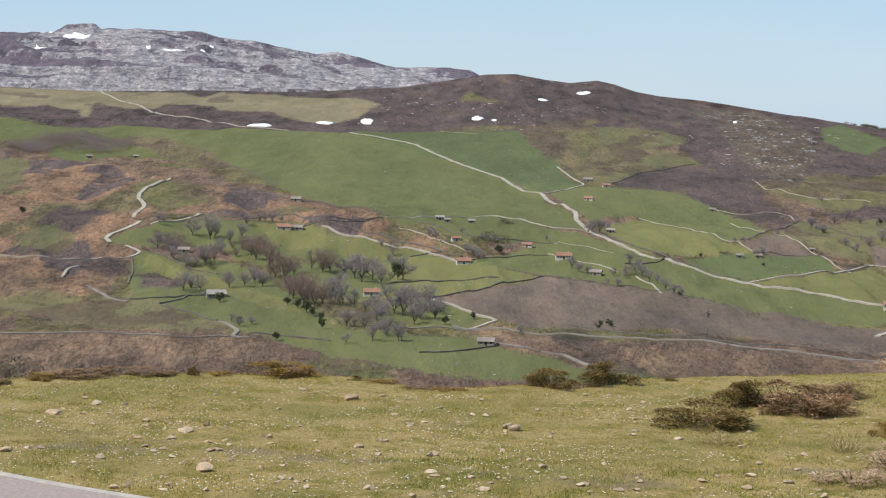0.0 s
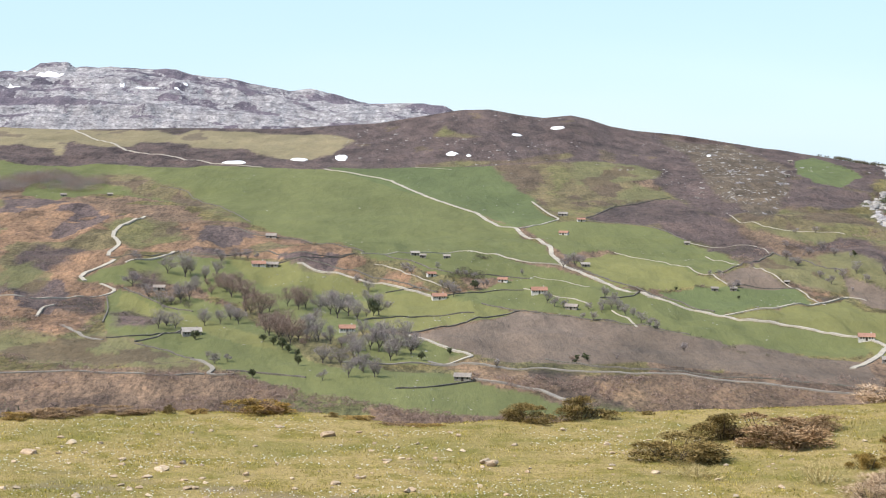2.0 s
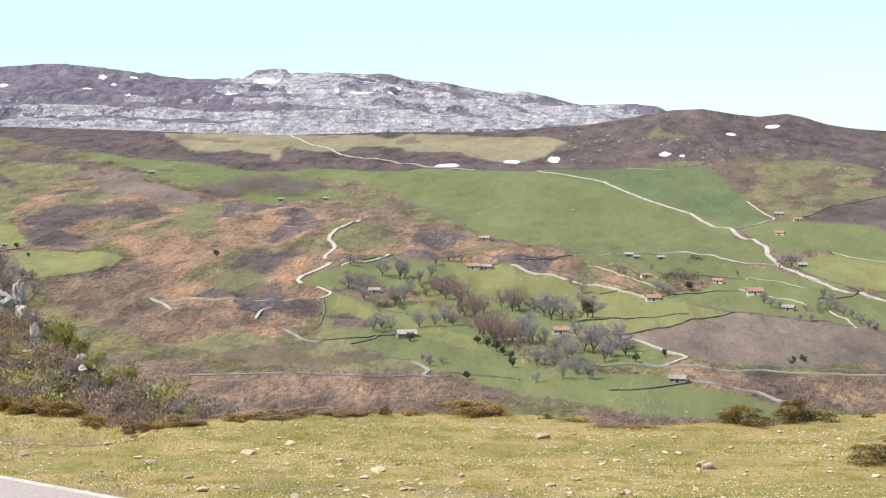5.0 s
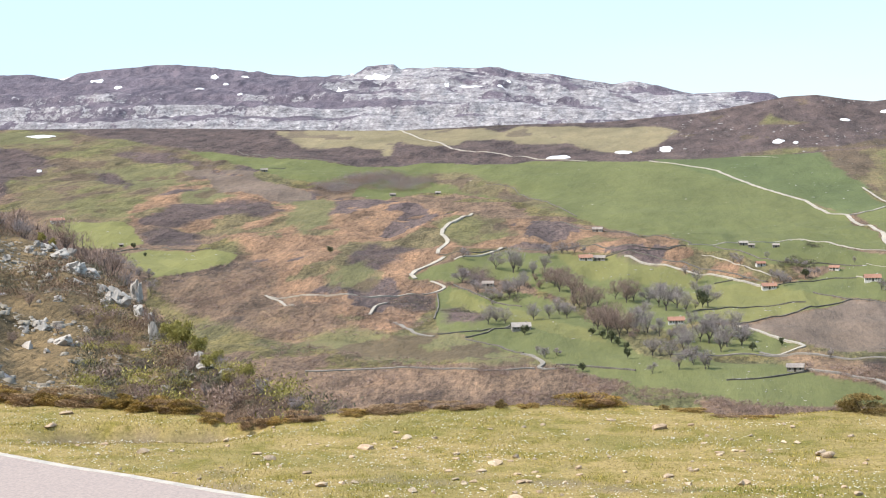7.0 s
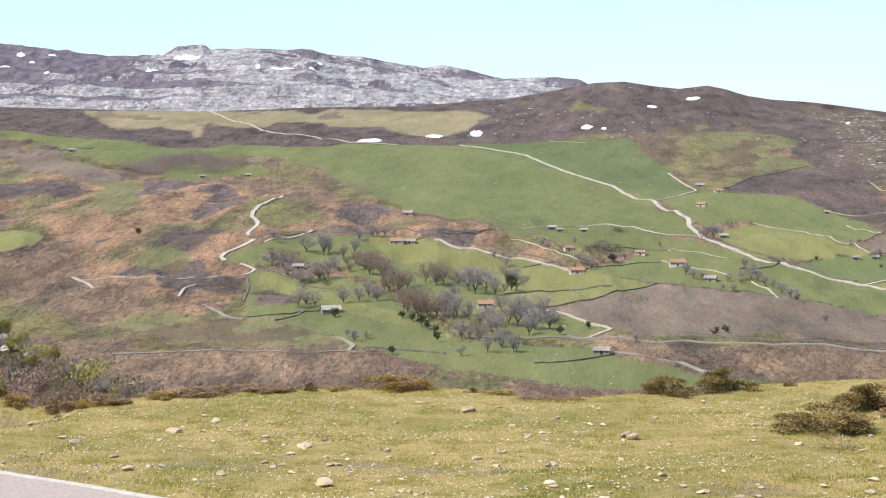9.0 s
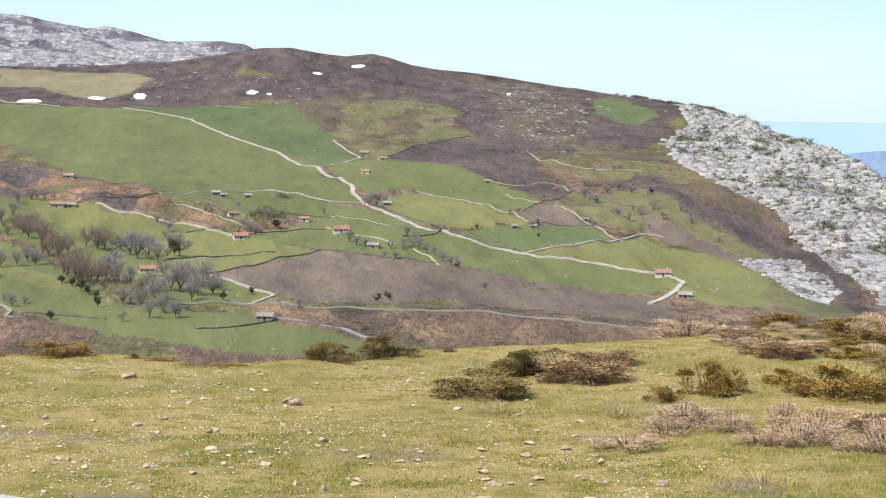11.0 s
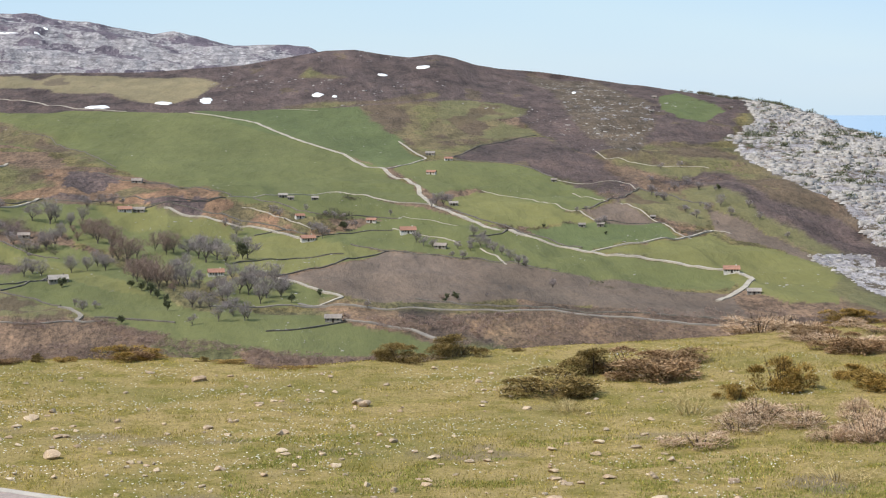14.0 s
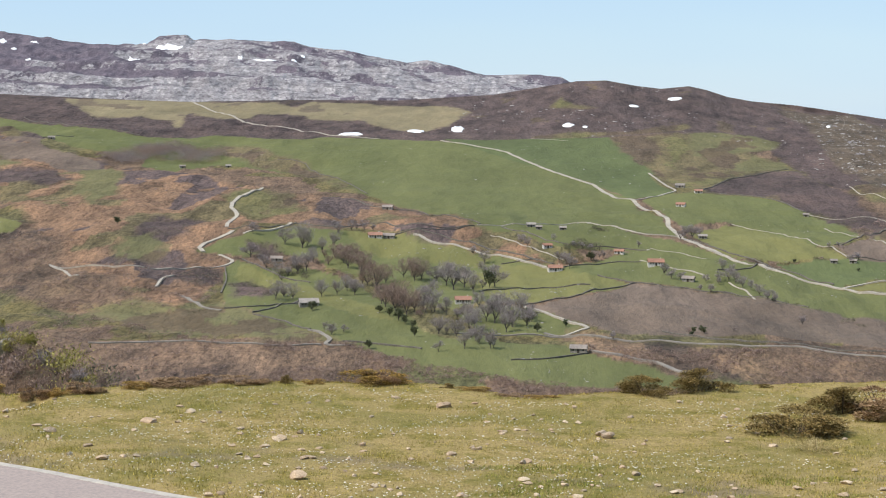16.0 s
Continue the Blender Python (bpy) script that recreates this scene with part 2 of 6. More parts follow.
def gully_of(x, y):
    yc = 34.9 + 0.14 * (x + 11) + 0.35 * fbm(x / 1.3, x * 0, 12, 3)
    across = np.where(y > yc, np.exp(-((y - yc) / 0.28) ** 2), np.exp(-((y - yc) / 1.0) ** 2))
    return across * smooth(-13.4, -12.4, x) * (1 - smooth(-9.8, -8.6, x))


def meadow_z(x, y, r, b):
    """The meadow, its lip, and the bank on which the viewer stands."""
    lip = np.interp(b, EDGE_B, EDGE_R) + 0.25 * fbm(b * 0.7, b * 0 + 3, 5, 3)
    over = np.maximum(r - lip + 0.6, 0)
    near = 0.08 * fbm(x * 0.22, y * 0.22, 11, 4) - 0.08 * np.minimum(over, 7) ** 2 - np.maximum(over - 7, 0) * 0.36
    near = near + 3.7 * (1 - smooth(2, 12.5, r))
    near = near - 0.55 * gully_of(x, y)
    # a level bench for the road
    d = ROAD_N[0] * x + ROAD_N[1] * y
    bench = smooth(ROAD_FAR - 6.6, ROAD_FAR - 5.7, d) * (1 - smooth(ROAD_FAR - 0.05, ROAD_FAR + 0.5, d)) * (r < 60)
    return near * (1 - bench) - 0.05 * bench


def valley_near_z(x, y, r, b):
    """The way down into the valley, with the rocky spur beside it."""
    deep = np.interp(r, [60, 120, 300, 600, 850], [-8, -24, -58, -106, -120])
    z = np.maximum(deep, np.where(r < 90, meadow_z(x, y, r, b), -999))
    bj = b + 0.25 * fbm(x / 22, y / 22, 33, 3)
    rs = np.interp(bj, SPUR_B, SPUR_R)
    se = np.interp(bj, SPUR_B, SPUR_E)
    spur_top = EYE_Z + rs * np.tan(np.radians(se))
    front = spur_top - (rs - r) * 0.05 - 2.0e-4 * (rs - r) ** 2
    back = spur_top - 0.30 * (r - rs)
    lumps = (fbm(x / 16, y / 16, 31, 5) * 2.4 + fbm(x / 5, y / 5, 32, 3) * 0.5) * smooth(60, 110, r) * (1 - 0.7 * smooth(rs - 40, rs, r))
    spur = np.where(r < rs, front, back) + lumps
    return np.where(r > 70, np.maximum(z, spur), z)


def drift_of(x, y):
    """How far the massif's beds wander."""
    return 0.07 * fbm(x / 420, y / 420, 41, 3) + 0.035 * fbm(x / 90, y / 90, 42, 3)


def far_side_z(x, y, r, b):
    """The far side of the valley up to its crest, and what stands behind it."""
    crest = np.interp(b, CREST_B, CREST_E)
    rc = np.interp(b, [-30, 6, 13, 21, 24], [3100, 3100, 2750, 1900, 1700])
    rise = np.interp(r, [850, 1000, 1250, 1480, 1800, 2300, 2650, 3100], [-8.7, -7.0, -5.5, -3.75, -2.5, -1.15, -0.5, 0.2])
    lift = smooth(2300, 3100, r) * np.maximum(crest - 0.2, 0)
    ang = np.minimum(rise + lift, crest)
    far = EYE_Z + r * np.tan(np.radians(ang))
    top = EYE_Z + rc * np.tan(np.radians(crest))
    far = np.where(r > rc, top - 0.12 * (r - rc), far)
    relief = fbm(x / 190, y / 190, 21, 5) * 9 + (1 - np.abs(fbm(x / 75, y / 75, 22, 4)) * 2) * 3.0 + fbm(x / 18, y / 18, 23, 3) * 0.9
    fade = smooth(800, 1200, r) * (1 - 0.75 * smooth(rc - 500, rc, r)) * (1 - smooth(rc, rc + 50, r))
    gullies = (0.5 - np.abs(fbm(x / 85 + 0.3 * y / 300, y / 330, 24, 4))) * 9 * (1 - smooth(1700, 2200, r)) + fbm(x / 26, y / 90, 25, 3) * 1.6
    relief = relief + gullies
    calm = 1 - 0.7 * smooth(1500, 1850, r) * smooth(-9, -4, b) * (1 - smooth(6, 10, b))
    far = far + relief * fade * calm
    z = far
    if r.max() < 2300:
        return z
    # the massif, in ledges
    me = np.interp(b, MASSIF_B, MASSIF_E)
    broad = sum(np.interp(b + d, MASSIF_B, MASSIF_E) for d in (-1.8, -1.2, -0.6, 0, 0.6, 1.2, 1.8)) / 7
    mtop = EYE_Z + 4300 * np.tan(np.radians(broad))
    cap = EYE_Z + 4300 * np.tan(np.radians(me)) - mtop
    foot = np.interp(b, [-30, -10, 0, 8, 12], [18, 10, -10, -120, -600])
    u = np.clip((r - 3350) / 950, 0, 1.0)
    v = np.clip(u + drift_of(x, y) * smooth(0, 0.15, u) * (1 - smooth(0.8, 1, u)), 0, 1)
    massif = foot + (mtop - foot) * np.interp(v, LEDGE_U, LEDGE_H) + cap * smooth(0.72, 0.96, u) - 0.25 * np.maximum(r - 4300, 0)
    massif = massif + (fbm(x / 60, y / 60, 43, 4) * 9 + fbm(x / 16, y / 70, 44, 3) * 3.0) * smooth(0.01, 0.1, u) * (1 - 0.7 * smooth(0.85, 0.99, u))
    z = np.where(r > 3330, np.maximum(z, massif), z)
    # the cliff across the gap
    ce = np.interp(b, [19.6, 20.45, 21.1, 21.7, 23, 30], [-6, -3.35, -2.2, -1.25, 0.3, 1.2])
    cliff = EYE_Z + 3000 * np.tan(np.radians(ce)) - np.abs(r - 3000) * 0.45 + fbm(x / 70, y / 70, 52, 5) * 9
    z = np.where((r > 2300) & (b > 19.5), np.maximum(z, cliff), z)
    return z


def land(x, y):
    """Height of the ground."""
    x, y = np.asarray(x, float), np.asarray(y, float)
    r, b = np.hypot(x, y), np.degrees(np.arctan2(x, y))
    z = np.empty(x.shape)
    for lo, hi, form in ((-1, 60, meadow_z), (60, 850, valley_near_z), (850, 1e9, far_side_z)):
        at = (r >= lo) & (r < hi)
        if at.any():
            z[at] = form(x[at], y[at], r[at], b[at])
    # behind the viewer the hill simply goes on
    if np.abs(b).max() > 35:
        behind = smooth(35, 60, np.abs(b))
        z = z * (1 - behind) + behind * near_hill(x, y, r)
    return z


def near_hill(x, y, r):
    return np.where(r < 60, 3.7 * (1 - smooth(2, 14, r)), 0) + np.minimum(np.maximum(r - 20, 0) * 0.06, 180) + fbm(x / 90, y / 90, 61, 4) * np.minimum(r * 0.03, 12)

ZONES = []
ZONES.append(("straw", [(-724, 2980), (-660, 3022), (-540, 3052), (-418, 3016), (-350, 3044), (-304, 3028), (-224, 3008), (-160, 2968), (-92, 2924), (-80, 2838), (-108, 2736), (-122, 2672), (-138, 2562), (-176, 2560), (-212, 2648), (-250, 2726), (-314, 2728), (-356, 2808), (-398, 2806), (-402, 2722), (-432, 2718), (-484, 2776), (-498, 2816), (-490, 2706), (-474, 2574), (-488, 2608), (-494, 2660), (-532, 2694), (-570, 2682), (-602, 2682), (-642, 2746), (-682, 2864)]))
ZONES.append(("heath", [(-400, 3008), (-382, 3076), (-352, 3056), (-360, 2936)]))
ZONES.append(("heath", [(-272, 2712), (-250, 2726), (-212, 2648), (-176, 2560), (-186, 2490), (-232, 2518), (-280, 2564), (-318, 2684)]))
ZONES.append(("heath", [(178, 2936), (216, 2972), (268, 2980), (332, 2938), (272, 2846), (204, 2814)]))
ZONES.append(("olive", [(-1118, 2890), (-1018, 2864), (-766, 2612), (-646, 2524), (-602, 2354), (-672, 2362), (-636, 2076), (-614, 1906), (-542, 1664), (-624, 1704), (-746, 1936), (-870, 2224), (-858, 2368), (-944, 2500), (-1096, 2616), (-1184, 2826)]))
ZONES.append(("moss", [(-1174, 2804), (-1078, 2834), (-924, 2746), (-754, 2570), (-890, 2646), (-1002, 2652), (-1102, 2630)]))
ZONES.append(("olive", [(-1010, 2842), (-890, 2690), (-746, 2534), (-618, 2342), (-596, 2114), (-586, 1952), (-558, 1734), (-600, 1686)]))
ZONES.append(("moss", [(-814, 2348), (-782, 2384), (-682, 2368), (-666, 2264), (-642, 2076), (-688, 2116), (-752, 2208)]))
ZONES.append(("heath", [(-1070, 2554), (-978, 2544), (-902, 2406), (-848, 2312), (-868, 2236), (-786, 1992), (-896, 2132)]))
ZONES.append(("heath", [(-810, 2356), (-768, 2344), (-674, 2096), (-734, 2178)]))
ZONES.append(("heath", [(-838, 2512), (-828, 2554), (-762, 2546), (-648, 2360), (-778, 2468)]))
ZONES.append(("fallow", [(-696, 2358), (-660, 2352), (-586, 2294), (-544, 2126), (-604, 2170)]))
ZONES.append(("bracken", [(-648, 2348), (-556, 2178), (-466, 2072), (-408, 1996), (-338, 1940), (-256, 1774), (-220, 1732), (-164, 1726), (-118, 1656), (-64, 1514), (-42, 1488), (0, 1400), (4, 1354), (-28, 1396), (-62, 1434), (-100, 1460), (-148, 1504), (-192, 1510), (-224, 1436), (-242, 1386), (-232, 1374), (-214, 1364), (-208, 1282), (-204, 1168), (-216, 1120), (-244, 1138), (-288, 1224), (-328, 1300), (-366, 1364), (-404, 1530), (-468, 1676), (-520, 1732), (-538, 1686), (-598, 1832), (-632, 2100)]))
ZONES.append(("fallow", [(-660, 2338), (-546, 2170), (-462, 2058), (-428, 1874), (-504, 2004), (-568, 2056)]))
ZONES.append(("moss", [(-592, 2002), (-596, 2114), (-526, 1994), (-550, 1990), (-526, 1874), (-542, 1866)]))
ZONES.append(("heath", [(-556, 1742), (-576, 1914), (-530, 1982), (-486, 1956), (-444, 1840), (-450, 1788), (-502, 1800), (-510, 1732), (-528, 1722)]))
ZONES.append(("heath", [(-524, 1656), (-514, 1712), (-476, 1680), (-444, 1556), (-476, 1564), (-504, 1610)]))
ZONES.append(("moss", [(-414, 1734), (-452, 1930), (-448, 2050), (-400, 1878), (-370, 1702), (-364, 1592)]))
ZONES.append(("heath", [(-298, 1424), (-306, 1566), (-260, 1516), (-256, 1440), (-272, 1374)]))
ZONES.append(("heath", [(-240, 1276), (-230, 1314), (-212, 1324), (-204, 1252), (-218, 1246)]))
ZONES.append(("olive", [(-272, 1686), (-246, 1774), (-214, 1724), (-182, 1572), (-224, 1548), (-238, 1576)]))
ZONES.append(("scrub", [(-406, 1516), (-368, 1458), (-320, 1328), (-260, 1222), (-216, 1118), (-176, 1046), (-204, 1028), (-258, 1124), (-308, 1162), (-362, 1252), (-414, 1318), (-440, 1390), (-418, 1448)]))
ZONES.append(("moss", [(-300, 1352), (-284, 1430), (-256, 1368), (-262, 1322), (-282, 1324)]))
ZONES.append(("olive", [(-272, 1162), (-246, 1168), (-210, 1130), (-184, 1134), (-188, 1074), (-222, 1090)]))
ZONES.append(("heath", [(-124, 1658), (-94, 1650), (-52, 1542), (-30, 1518), (-64, 1486), (-96, 1532)]))
ZONES.append(("lush", [(-632, 1712), (-616, 1724), (-564, 1732), (-504, 1596), (-526, 1554), (-582, 1614)]))
ZONES.append(("lush", [(-512, 1538), (-476, 1520), (-426, 1524), (-400, 1506), (-392, 1452), (-414, 1404), (-426, 1368), (-456, 1412)]))
ZONES.append(("green", [(-764, 2598), (-668, 2532), (-574, 2452), (-482, 2434), (-350, 2424), (-240, 2452), (-182, 2434), (-116, 2412), (-80, 2370), (-32, 2278), (6, 2108), (40, 1994), (60, 1904), (70, 1818), (86, 1766), (94, 1634), (104, 1606), (104, 1530), (114, 1476), (100, 1468), (76, 1476), (44, 1500), (14, 1532), (-42, 1492), (-64, 1518), (-94, 1646), (-120, 1682), (-154, 1778), (-188, 1876), (-240, 2038), (-304, 2104), (-344, 2118), (-360, 2068), (-376, 1958), (-422, 2080), (-430, 2174), (-486, 2190), (-530, 2208), (-606, 2350), (-696, 2494)]))
ZONES.append(("olive", [(-384, 2372), (-336, 2324), (-292, 2196), (-252, 2138), (-188, 1924), (-154, 1778), (-192, 1844), (-264, 2074), (-314, 2134), (-352, 2214)]))
ZONES.append(("green", [(-240, 1374), (-230, 1418), (-214, 1422), (-178, 1468), (-146, 1452), (-124, 1444), (-100, 1450), (-60, 1420), (-28, 1384), (0, 1352), (16, 1342), (44, 1286), (62, 1266), (36, 1212), (-6, 1180), (-22, 1174), (-48, 1130), (-66, 1154), (-98, 1264), (-134, 1332), (-158, 1372), (-184, 1384), (-202, 1362), (-220, 1372), (-232, 1374)]))
ZONES.append(("lush", [(-142, 1448), (-100, 1448), (-60, 1416), (-28, 1380), (-38, 1358), (-78, 1368), (-120, 1396)]))
ZONES.append(("lush", [(-52, 1292), (-26, 1354), (20, 1348), (44, 1294), (62, 1268), (32, 1208), (-10, 1180), (-26, 1198)]))
ZONES.append(("green", [(-208, 1356), (-184, 1328), (-154, 1336), (-132, 1310), (-108, 1246), (-78, 1124), (-60, 1054), (-28, 1014), (0, 970), (28, 940), (56, 968), (80, 936), (78, 900), (0, 912), (-54, 954), (-96, 1002), (-120, 1046), (-164, 1132), (-184, 1160), (-196, 1222), (-212, 1330)]))
ZONES.append(("lush", [(-204, 1348), (-182, 1316), (-146, 1266), (-100, 1164), (-78, 1076), (-102, 1102), (-138, 1194), (-170, 1228), (-200, 1298)]))
ZONES.append(("heath", [(-198, 1262), (-188, 1294), (-162, 1230), (-166, 1198), (-184, 1198)]))
ZONES.append(("heath", [(-208, 1408), (-186, 1402), (-176, 1380), (-188, 1358), (-204, 1384)]))
ZONES.append(("moss", [(-210, 1128), (-184, 1170), (-164, 1132), (-120, 1046), (-100, 1014), (-116, 998), (-146, 1002), (-180, 1034), (-206, 1040), (-244, 1094), (-274, 1138), (-244, 1138)]))
ZONES.append(("green", [(-10, 1166), (16, 1128), (32, 1078), (0, 1066), (-30, 1066), (-44, 1112), (-26, 1148)]))
ZONES.append(("green", [(-28, 1026), (16, 1040), (28, 990), (56, 968), (74, 930), (28, 928), (-14, 968)]))
ZONES.append(("heath", [(-258, 3006), (-90, 2984), (38, 3080), (128, 3096), (260, 3088), (346, 3060), (458, 2920), (530, 2800), (556, 2536), (552, 2330), (486, 2104), (432, 1976), (372, 1974), (292, 1842), (276, 1952), (274, 2212), (266, 2366), (210, 2514), (92, 2466), (-6, 2452), (-102, 2468), (-130, 2622), (-84, 2766)]))
ZONES.append(("straw", [(-258, 3006), (-206, 2986), (-130, 2936), (-94, 2842), (-106, 2764), (-116, 2614), (-178, 2578), (-228, 2652)]))
ZONES.append(("olive", [(18, 2812), (36, 2922), (50, 2806), (88, 2766), (72, 2740), (34, 2774)]))
ZONES.append(("olive", [(-6, 2468), (2, 2494), (66, 2514), (116, 2528), (164, 2600), (198, 2640), (206, 2598), (166, 2522), (92, 2478), (28, 2430)]))
ZONES.append(("heath", [(274, 2212), (274, 2442), (314, 2422), (346, 2212), (422, 2234), (484, 2212), (472, 2046), (416, 1906), (368, 1950), (290, 1830), (276, 1952)]))
ZONES.append(("dark", [(-116, 2446), (-6, 2442), (92, 2460), (118, 2402), (132, 2192), (150, 2092), (116, 2032), (120, 1924), (130, 1836), (122, 1812), (84, 1760), (68, 1854), (50, 1958), (-6, 2116), (-56, 2266)]))
ZONES.append(("olive", [(92, 2460), (180, 2514), (200, 2474), (232, 2380), (258, 2192), (232, 2072), (206, 2052), (154, 1870), (138, 1874), (128, 1966), (120, 2106), (104, 2256)]))
ZONES.append(("moss", [(194, 2506), (242, 2550), (282, 2512), (298, 2398), (274, 2316), (242, 2272), (220, 2258), (190, 2210), (180, 2244), (182, 2380)]))
ZONES.append(("moss", [(244, 2228), (274, 2180), (266, 2090), (232, 2072), (202, 2042), (214, 2126)]))
ZONES.append(("heath", [(154, 1860), (204, 2026), (244, 2066), (268, 2072), (276, 1952), (286, 1830), (288, 1750), (292, 1600), (282, 1572), (264, 1606), (250, 1662), (234, 1692), (220, 1744), (194, 1826)]))
ZONES.append(("green", [(94, 1758), (118, 1814), (146, 1836), (192, 1814), (220, 1744), (234, 1692), (246, 1636), (252, 1536), (244, 1480), (218, 1426), (204, 1446), (182, 1548), (156, 1604), (130, 1586), (118, 1538), (110, 1610), (102, 1722)]))
ZONES.append(("lush", [(118, 1520), (154, 1592), (176, 1574), (194, 1502), (208, 1424), (220, 1390), (194, 1384), (168, 1374), (144, 1372), (130, 1396)]))
ZONES.append(("dark", [(168, 1368), (220, 1388), (232, 1380), (268, 1384), (268, 1322), (244, 1300), (218, 1300), (200, 1294), (188, 1308)]))
ZONES.append(("fallow", [(216, 1422), (254, 1488), (258, 1416), (268, 1384), (234, 1378), (224, 1388)]))
ZONES.append(("heath", [(244, 1660), (272, 1652), (288, 1590), (254, 1488), (250, 1576)]))
ZONES.append(("moss", [(254, 1488), (290, 1596), (308, 1538), (320, 1466), (302, 1380), (278, 1388), (260, 1428)]))
ZONES.append(("bracken", [(280, 1376), (298, 1368), (302, 1366), (270, 1328)]))
ZONES.append(("green", [(102, 1438), (130, 1390), (150, 1358), (174, 1348), (186, 1326), (196, 1294), (202, 1272), (230, 1228), (254, 1196), (274, 1162), (258, 1122), (230, 1146), (198, 1166), (164, 1176), (136, 1218), (102, 1248), (68, 1274), (38, 1290), (14, 1344), (40, 1358), (74, 1408), (86, 1446)]))
ZONES.append(("green", [(-64, 1482), (-6, 1544), (38, 1540), (70, 1474), (102, 1442), (82, 1400), (42, 1400), (10, 1402), (-14, 1462)]))
ZONES.append(("lush", [(204, 1290), (220, 1294), (260, 1298), (296, 1354), (302, 1314), (328, 1262), (338, 1214), (328, 1126), (292, 1014), (268, 1032), (262, 1108), (268, 1178), (232, 1238)]))
ZONES.append(("moss", [(330, 1148), (342, 1060), (346, 982), (312, 968), (290, 1004)]))
ZONES.append(("bracken", [(-136, 1656), (-98, 1634), (-44, 1490), (-22, 1444), (-2, 1378), (10, 1350), (-26, 1392), (-66, 1426), (-100, 1454), (-132, 1494), (-146, 1656)]))
ZONES.append(("bracken", [(14, 1376), (40, 1364), (48, 1360), (20, 1346)]))
ZONES.append(("olive", [(286, 1830), (368, 1950), (414, 1896), (422, 1830), (416, 1598), (402, 1412), (408, 1356), (376, 1366), (364, 1430), (362, 1490), (358, 1642), (314, 1720), (300, 1756)]))
ZONES.append(("moss", [(298, 1814), (326, 1728), (368, 1686), (390, 1586), (356, 1632), (314, 1696)]))
ZONES.append(("moss", [(310, 1552), (342, 1566), (354, 1482), (350, 1426), (354, 1372), (368, 1320), (368, 1260), (344, 1246), (340, 1334), (330, 1394), (316, 1444)]))
ZONES.append(("fallow", [(314, 1438), (330, 1394), (340, 1334), (344, 1246), (352, 1208), (332, 1218), (326, 1298), (308, 1336), (304, 1368)]))
ZONES.append(("heath", [(308, 1636), (366, 1676), (372, 1594), (364, 1468), (376, 1440), (396, 1406), (404, 1346), (400, 1242), (364, 1080), (346, 982), (334, 978), (346, 1078), (350, 1152), (362, 1254), (360, 1332), (350, 1374), (344, 1438), (342, 1566)]))
ZONES.append(("dark", [(496, 2588), (538, 2674), (542, 2510), (534, 2358), (470, 2174), (454, 2256), (458, 2366)]))
ZONES.append(("stony", [(358, 2952), (464, 2912), (468, 2476), (402, 2132), (322, 1786), (318, 2034), (328, 2224), (370, 2718)]))
ZONES.append(("rock", [(647, 2771), (534, 2202), (462, 2040), (420, 1774), (408, 1562), (410, 1392), (396, 1230), (364, 1030), (354, 946), (358, 826), (1063, 2460), (605, 1617), (625, 1803), (635, 1975), (709, 2488)]))
ZONES.append(("rock", [(336, 1246), (368, 1260), (378, 1222), (364, 1110), (330, 1028), (328, 1078), (328, 1148)]))
ZONES.append(("fallow", [(-6, 1172), (36, 1202), (64, 1270), (88, 1248), (136, 1218), (164, 1176), (198, 1168), (228, 1144), (250, 1086), (232, 960), (182, 1008), (164, 1056), (92, 1056), (38, 1078), (32, 1086), (14, 1126)]))
ZONES.append(("scrub", [(16, 1076), (82, 1024), (178, 968), (228, 944), (214, 882), (116, 910), (76, 930), (34, 992), (18, 1046)]))
ZONES.append(("green", [(-42, 1070), (20, 996), (34, 980), (76, 930), (62, 908), (30, 902), (-6, 920), (-24, 964)]))
LINES = []
LINES.append(("track", 4.5, [(-117, 2419), (-80, 2362), (-32, 2267), (6, 2090), (35, 1992), (55, 1918), (65, 1822), (73, 1770), (87, 1768), (91, 1729), (102, 1632), (108, 1599), (105, 1545), (108, 1486), (110, 1445), (130, 1391), (155, 1328), (169, 1314), (191, 1304), (201, 1288), (210, 1260), (232, 1233), (254, 1199), (275, 1165), (281, 1158), (260, 1100), (238, 1062)]))
LINES.append(("track", 3.2, [(201, 1288), (217, 1298), (240, 1298), (267, 1316), (292, 1355), (301, 1364)]))
LINES.append(("track", 2.6, [(86, 1759), (95, 1762), (122, 1822), (132, 1844), (123, 1966), (118, 2046)]))
LINES.append(("track", 4.5, [(-540, 3052), (-485, 2885), (-433, 2769), (-390, 2643), (-328, 2582), (-283, 2518), (-249, 2475), (-196, 2442)]))
LINES.append(("track", 4, [(-247, 1761), (-252, 1704), (-257, 1655), (-247, 1579), (-235, 1537), (-235, 1502), (-231, 1455)]))
LINES.append(("track", 4, [(-224, 1441), (-231, 1419), (-240, 1407), (-240, 1381), (-235, 1376)]))
LINES.append(("track", 3, [(-213, 1422), (-199, 1436), (-191, 1451), (-189, 1507)]))
LINES.append(("track", 3, [(-222, 1367), (-215, 1358), (-207, 1347), (-213, 1337), (-230, 1316), (-264, 1291), (-298, 1303), (-327, 1303)]))
LINES.append(("track", 2.6, [(-327, 1303), (-315, 1292), (-295, 1249)]))
LINES.append(("track", 2.4, [(-238, 1218), (-243, 1261), (-238, 1276)]))
LINES.append(("lane", 4, [(-218, 1197), (-202, 1156), (-195, 1139), (-183, 1132)]))
LINES.append(("lane", 4, [(-121, 1047), (-110, 1022), (-105, 1011), (-109, 994), (-94, 994)]))
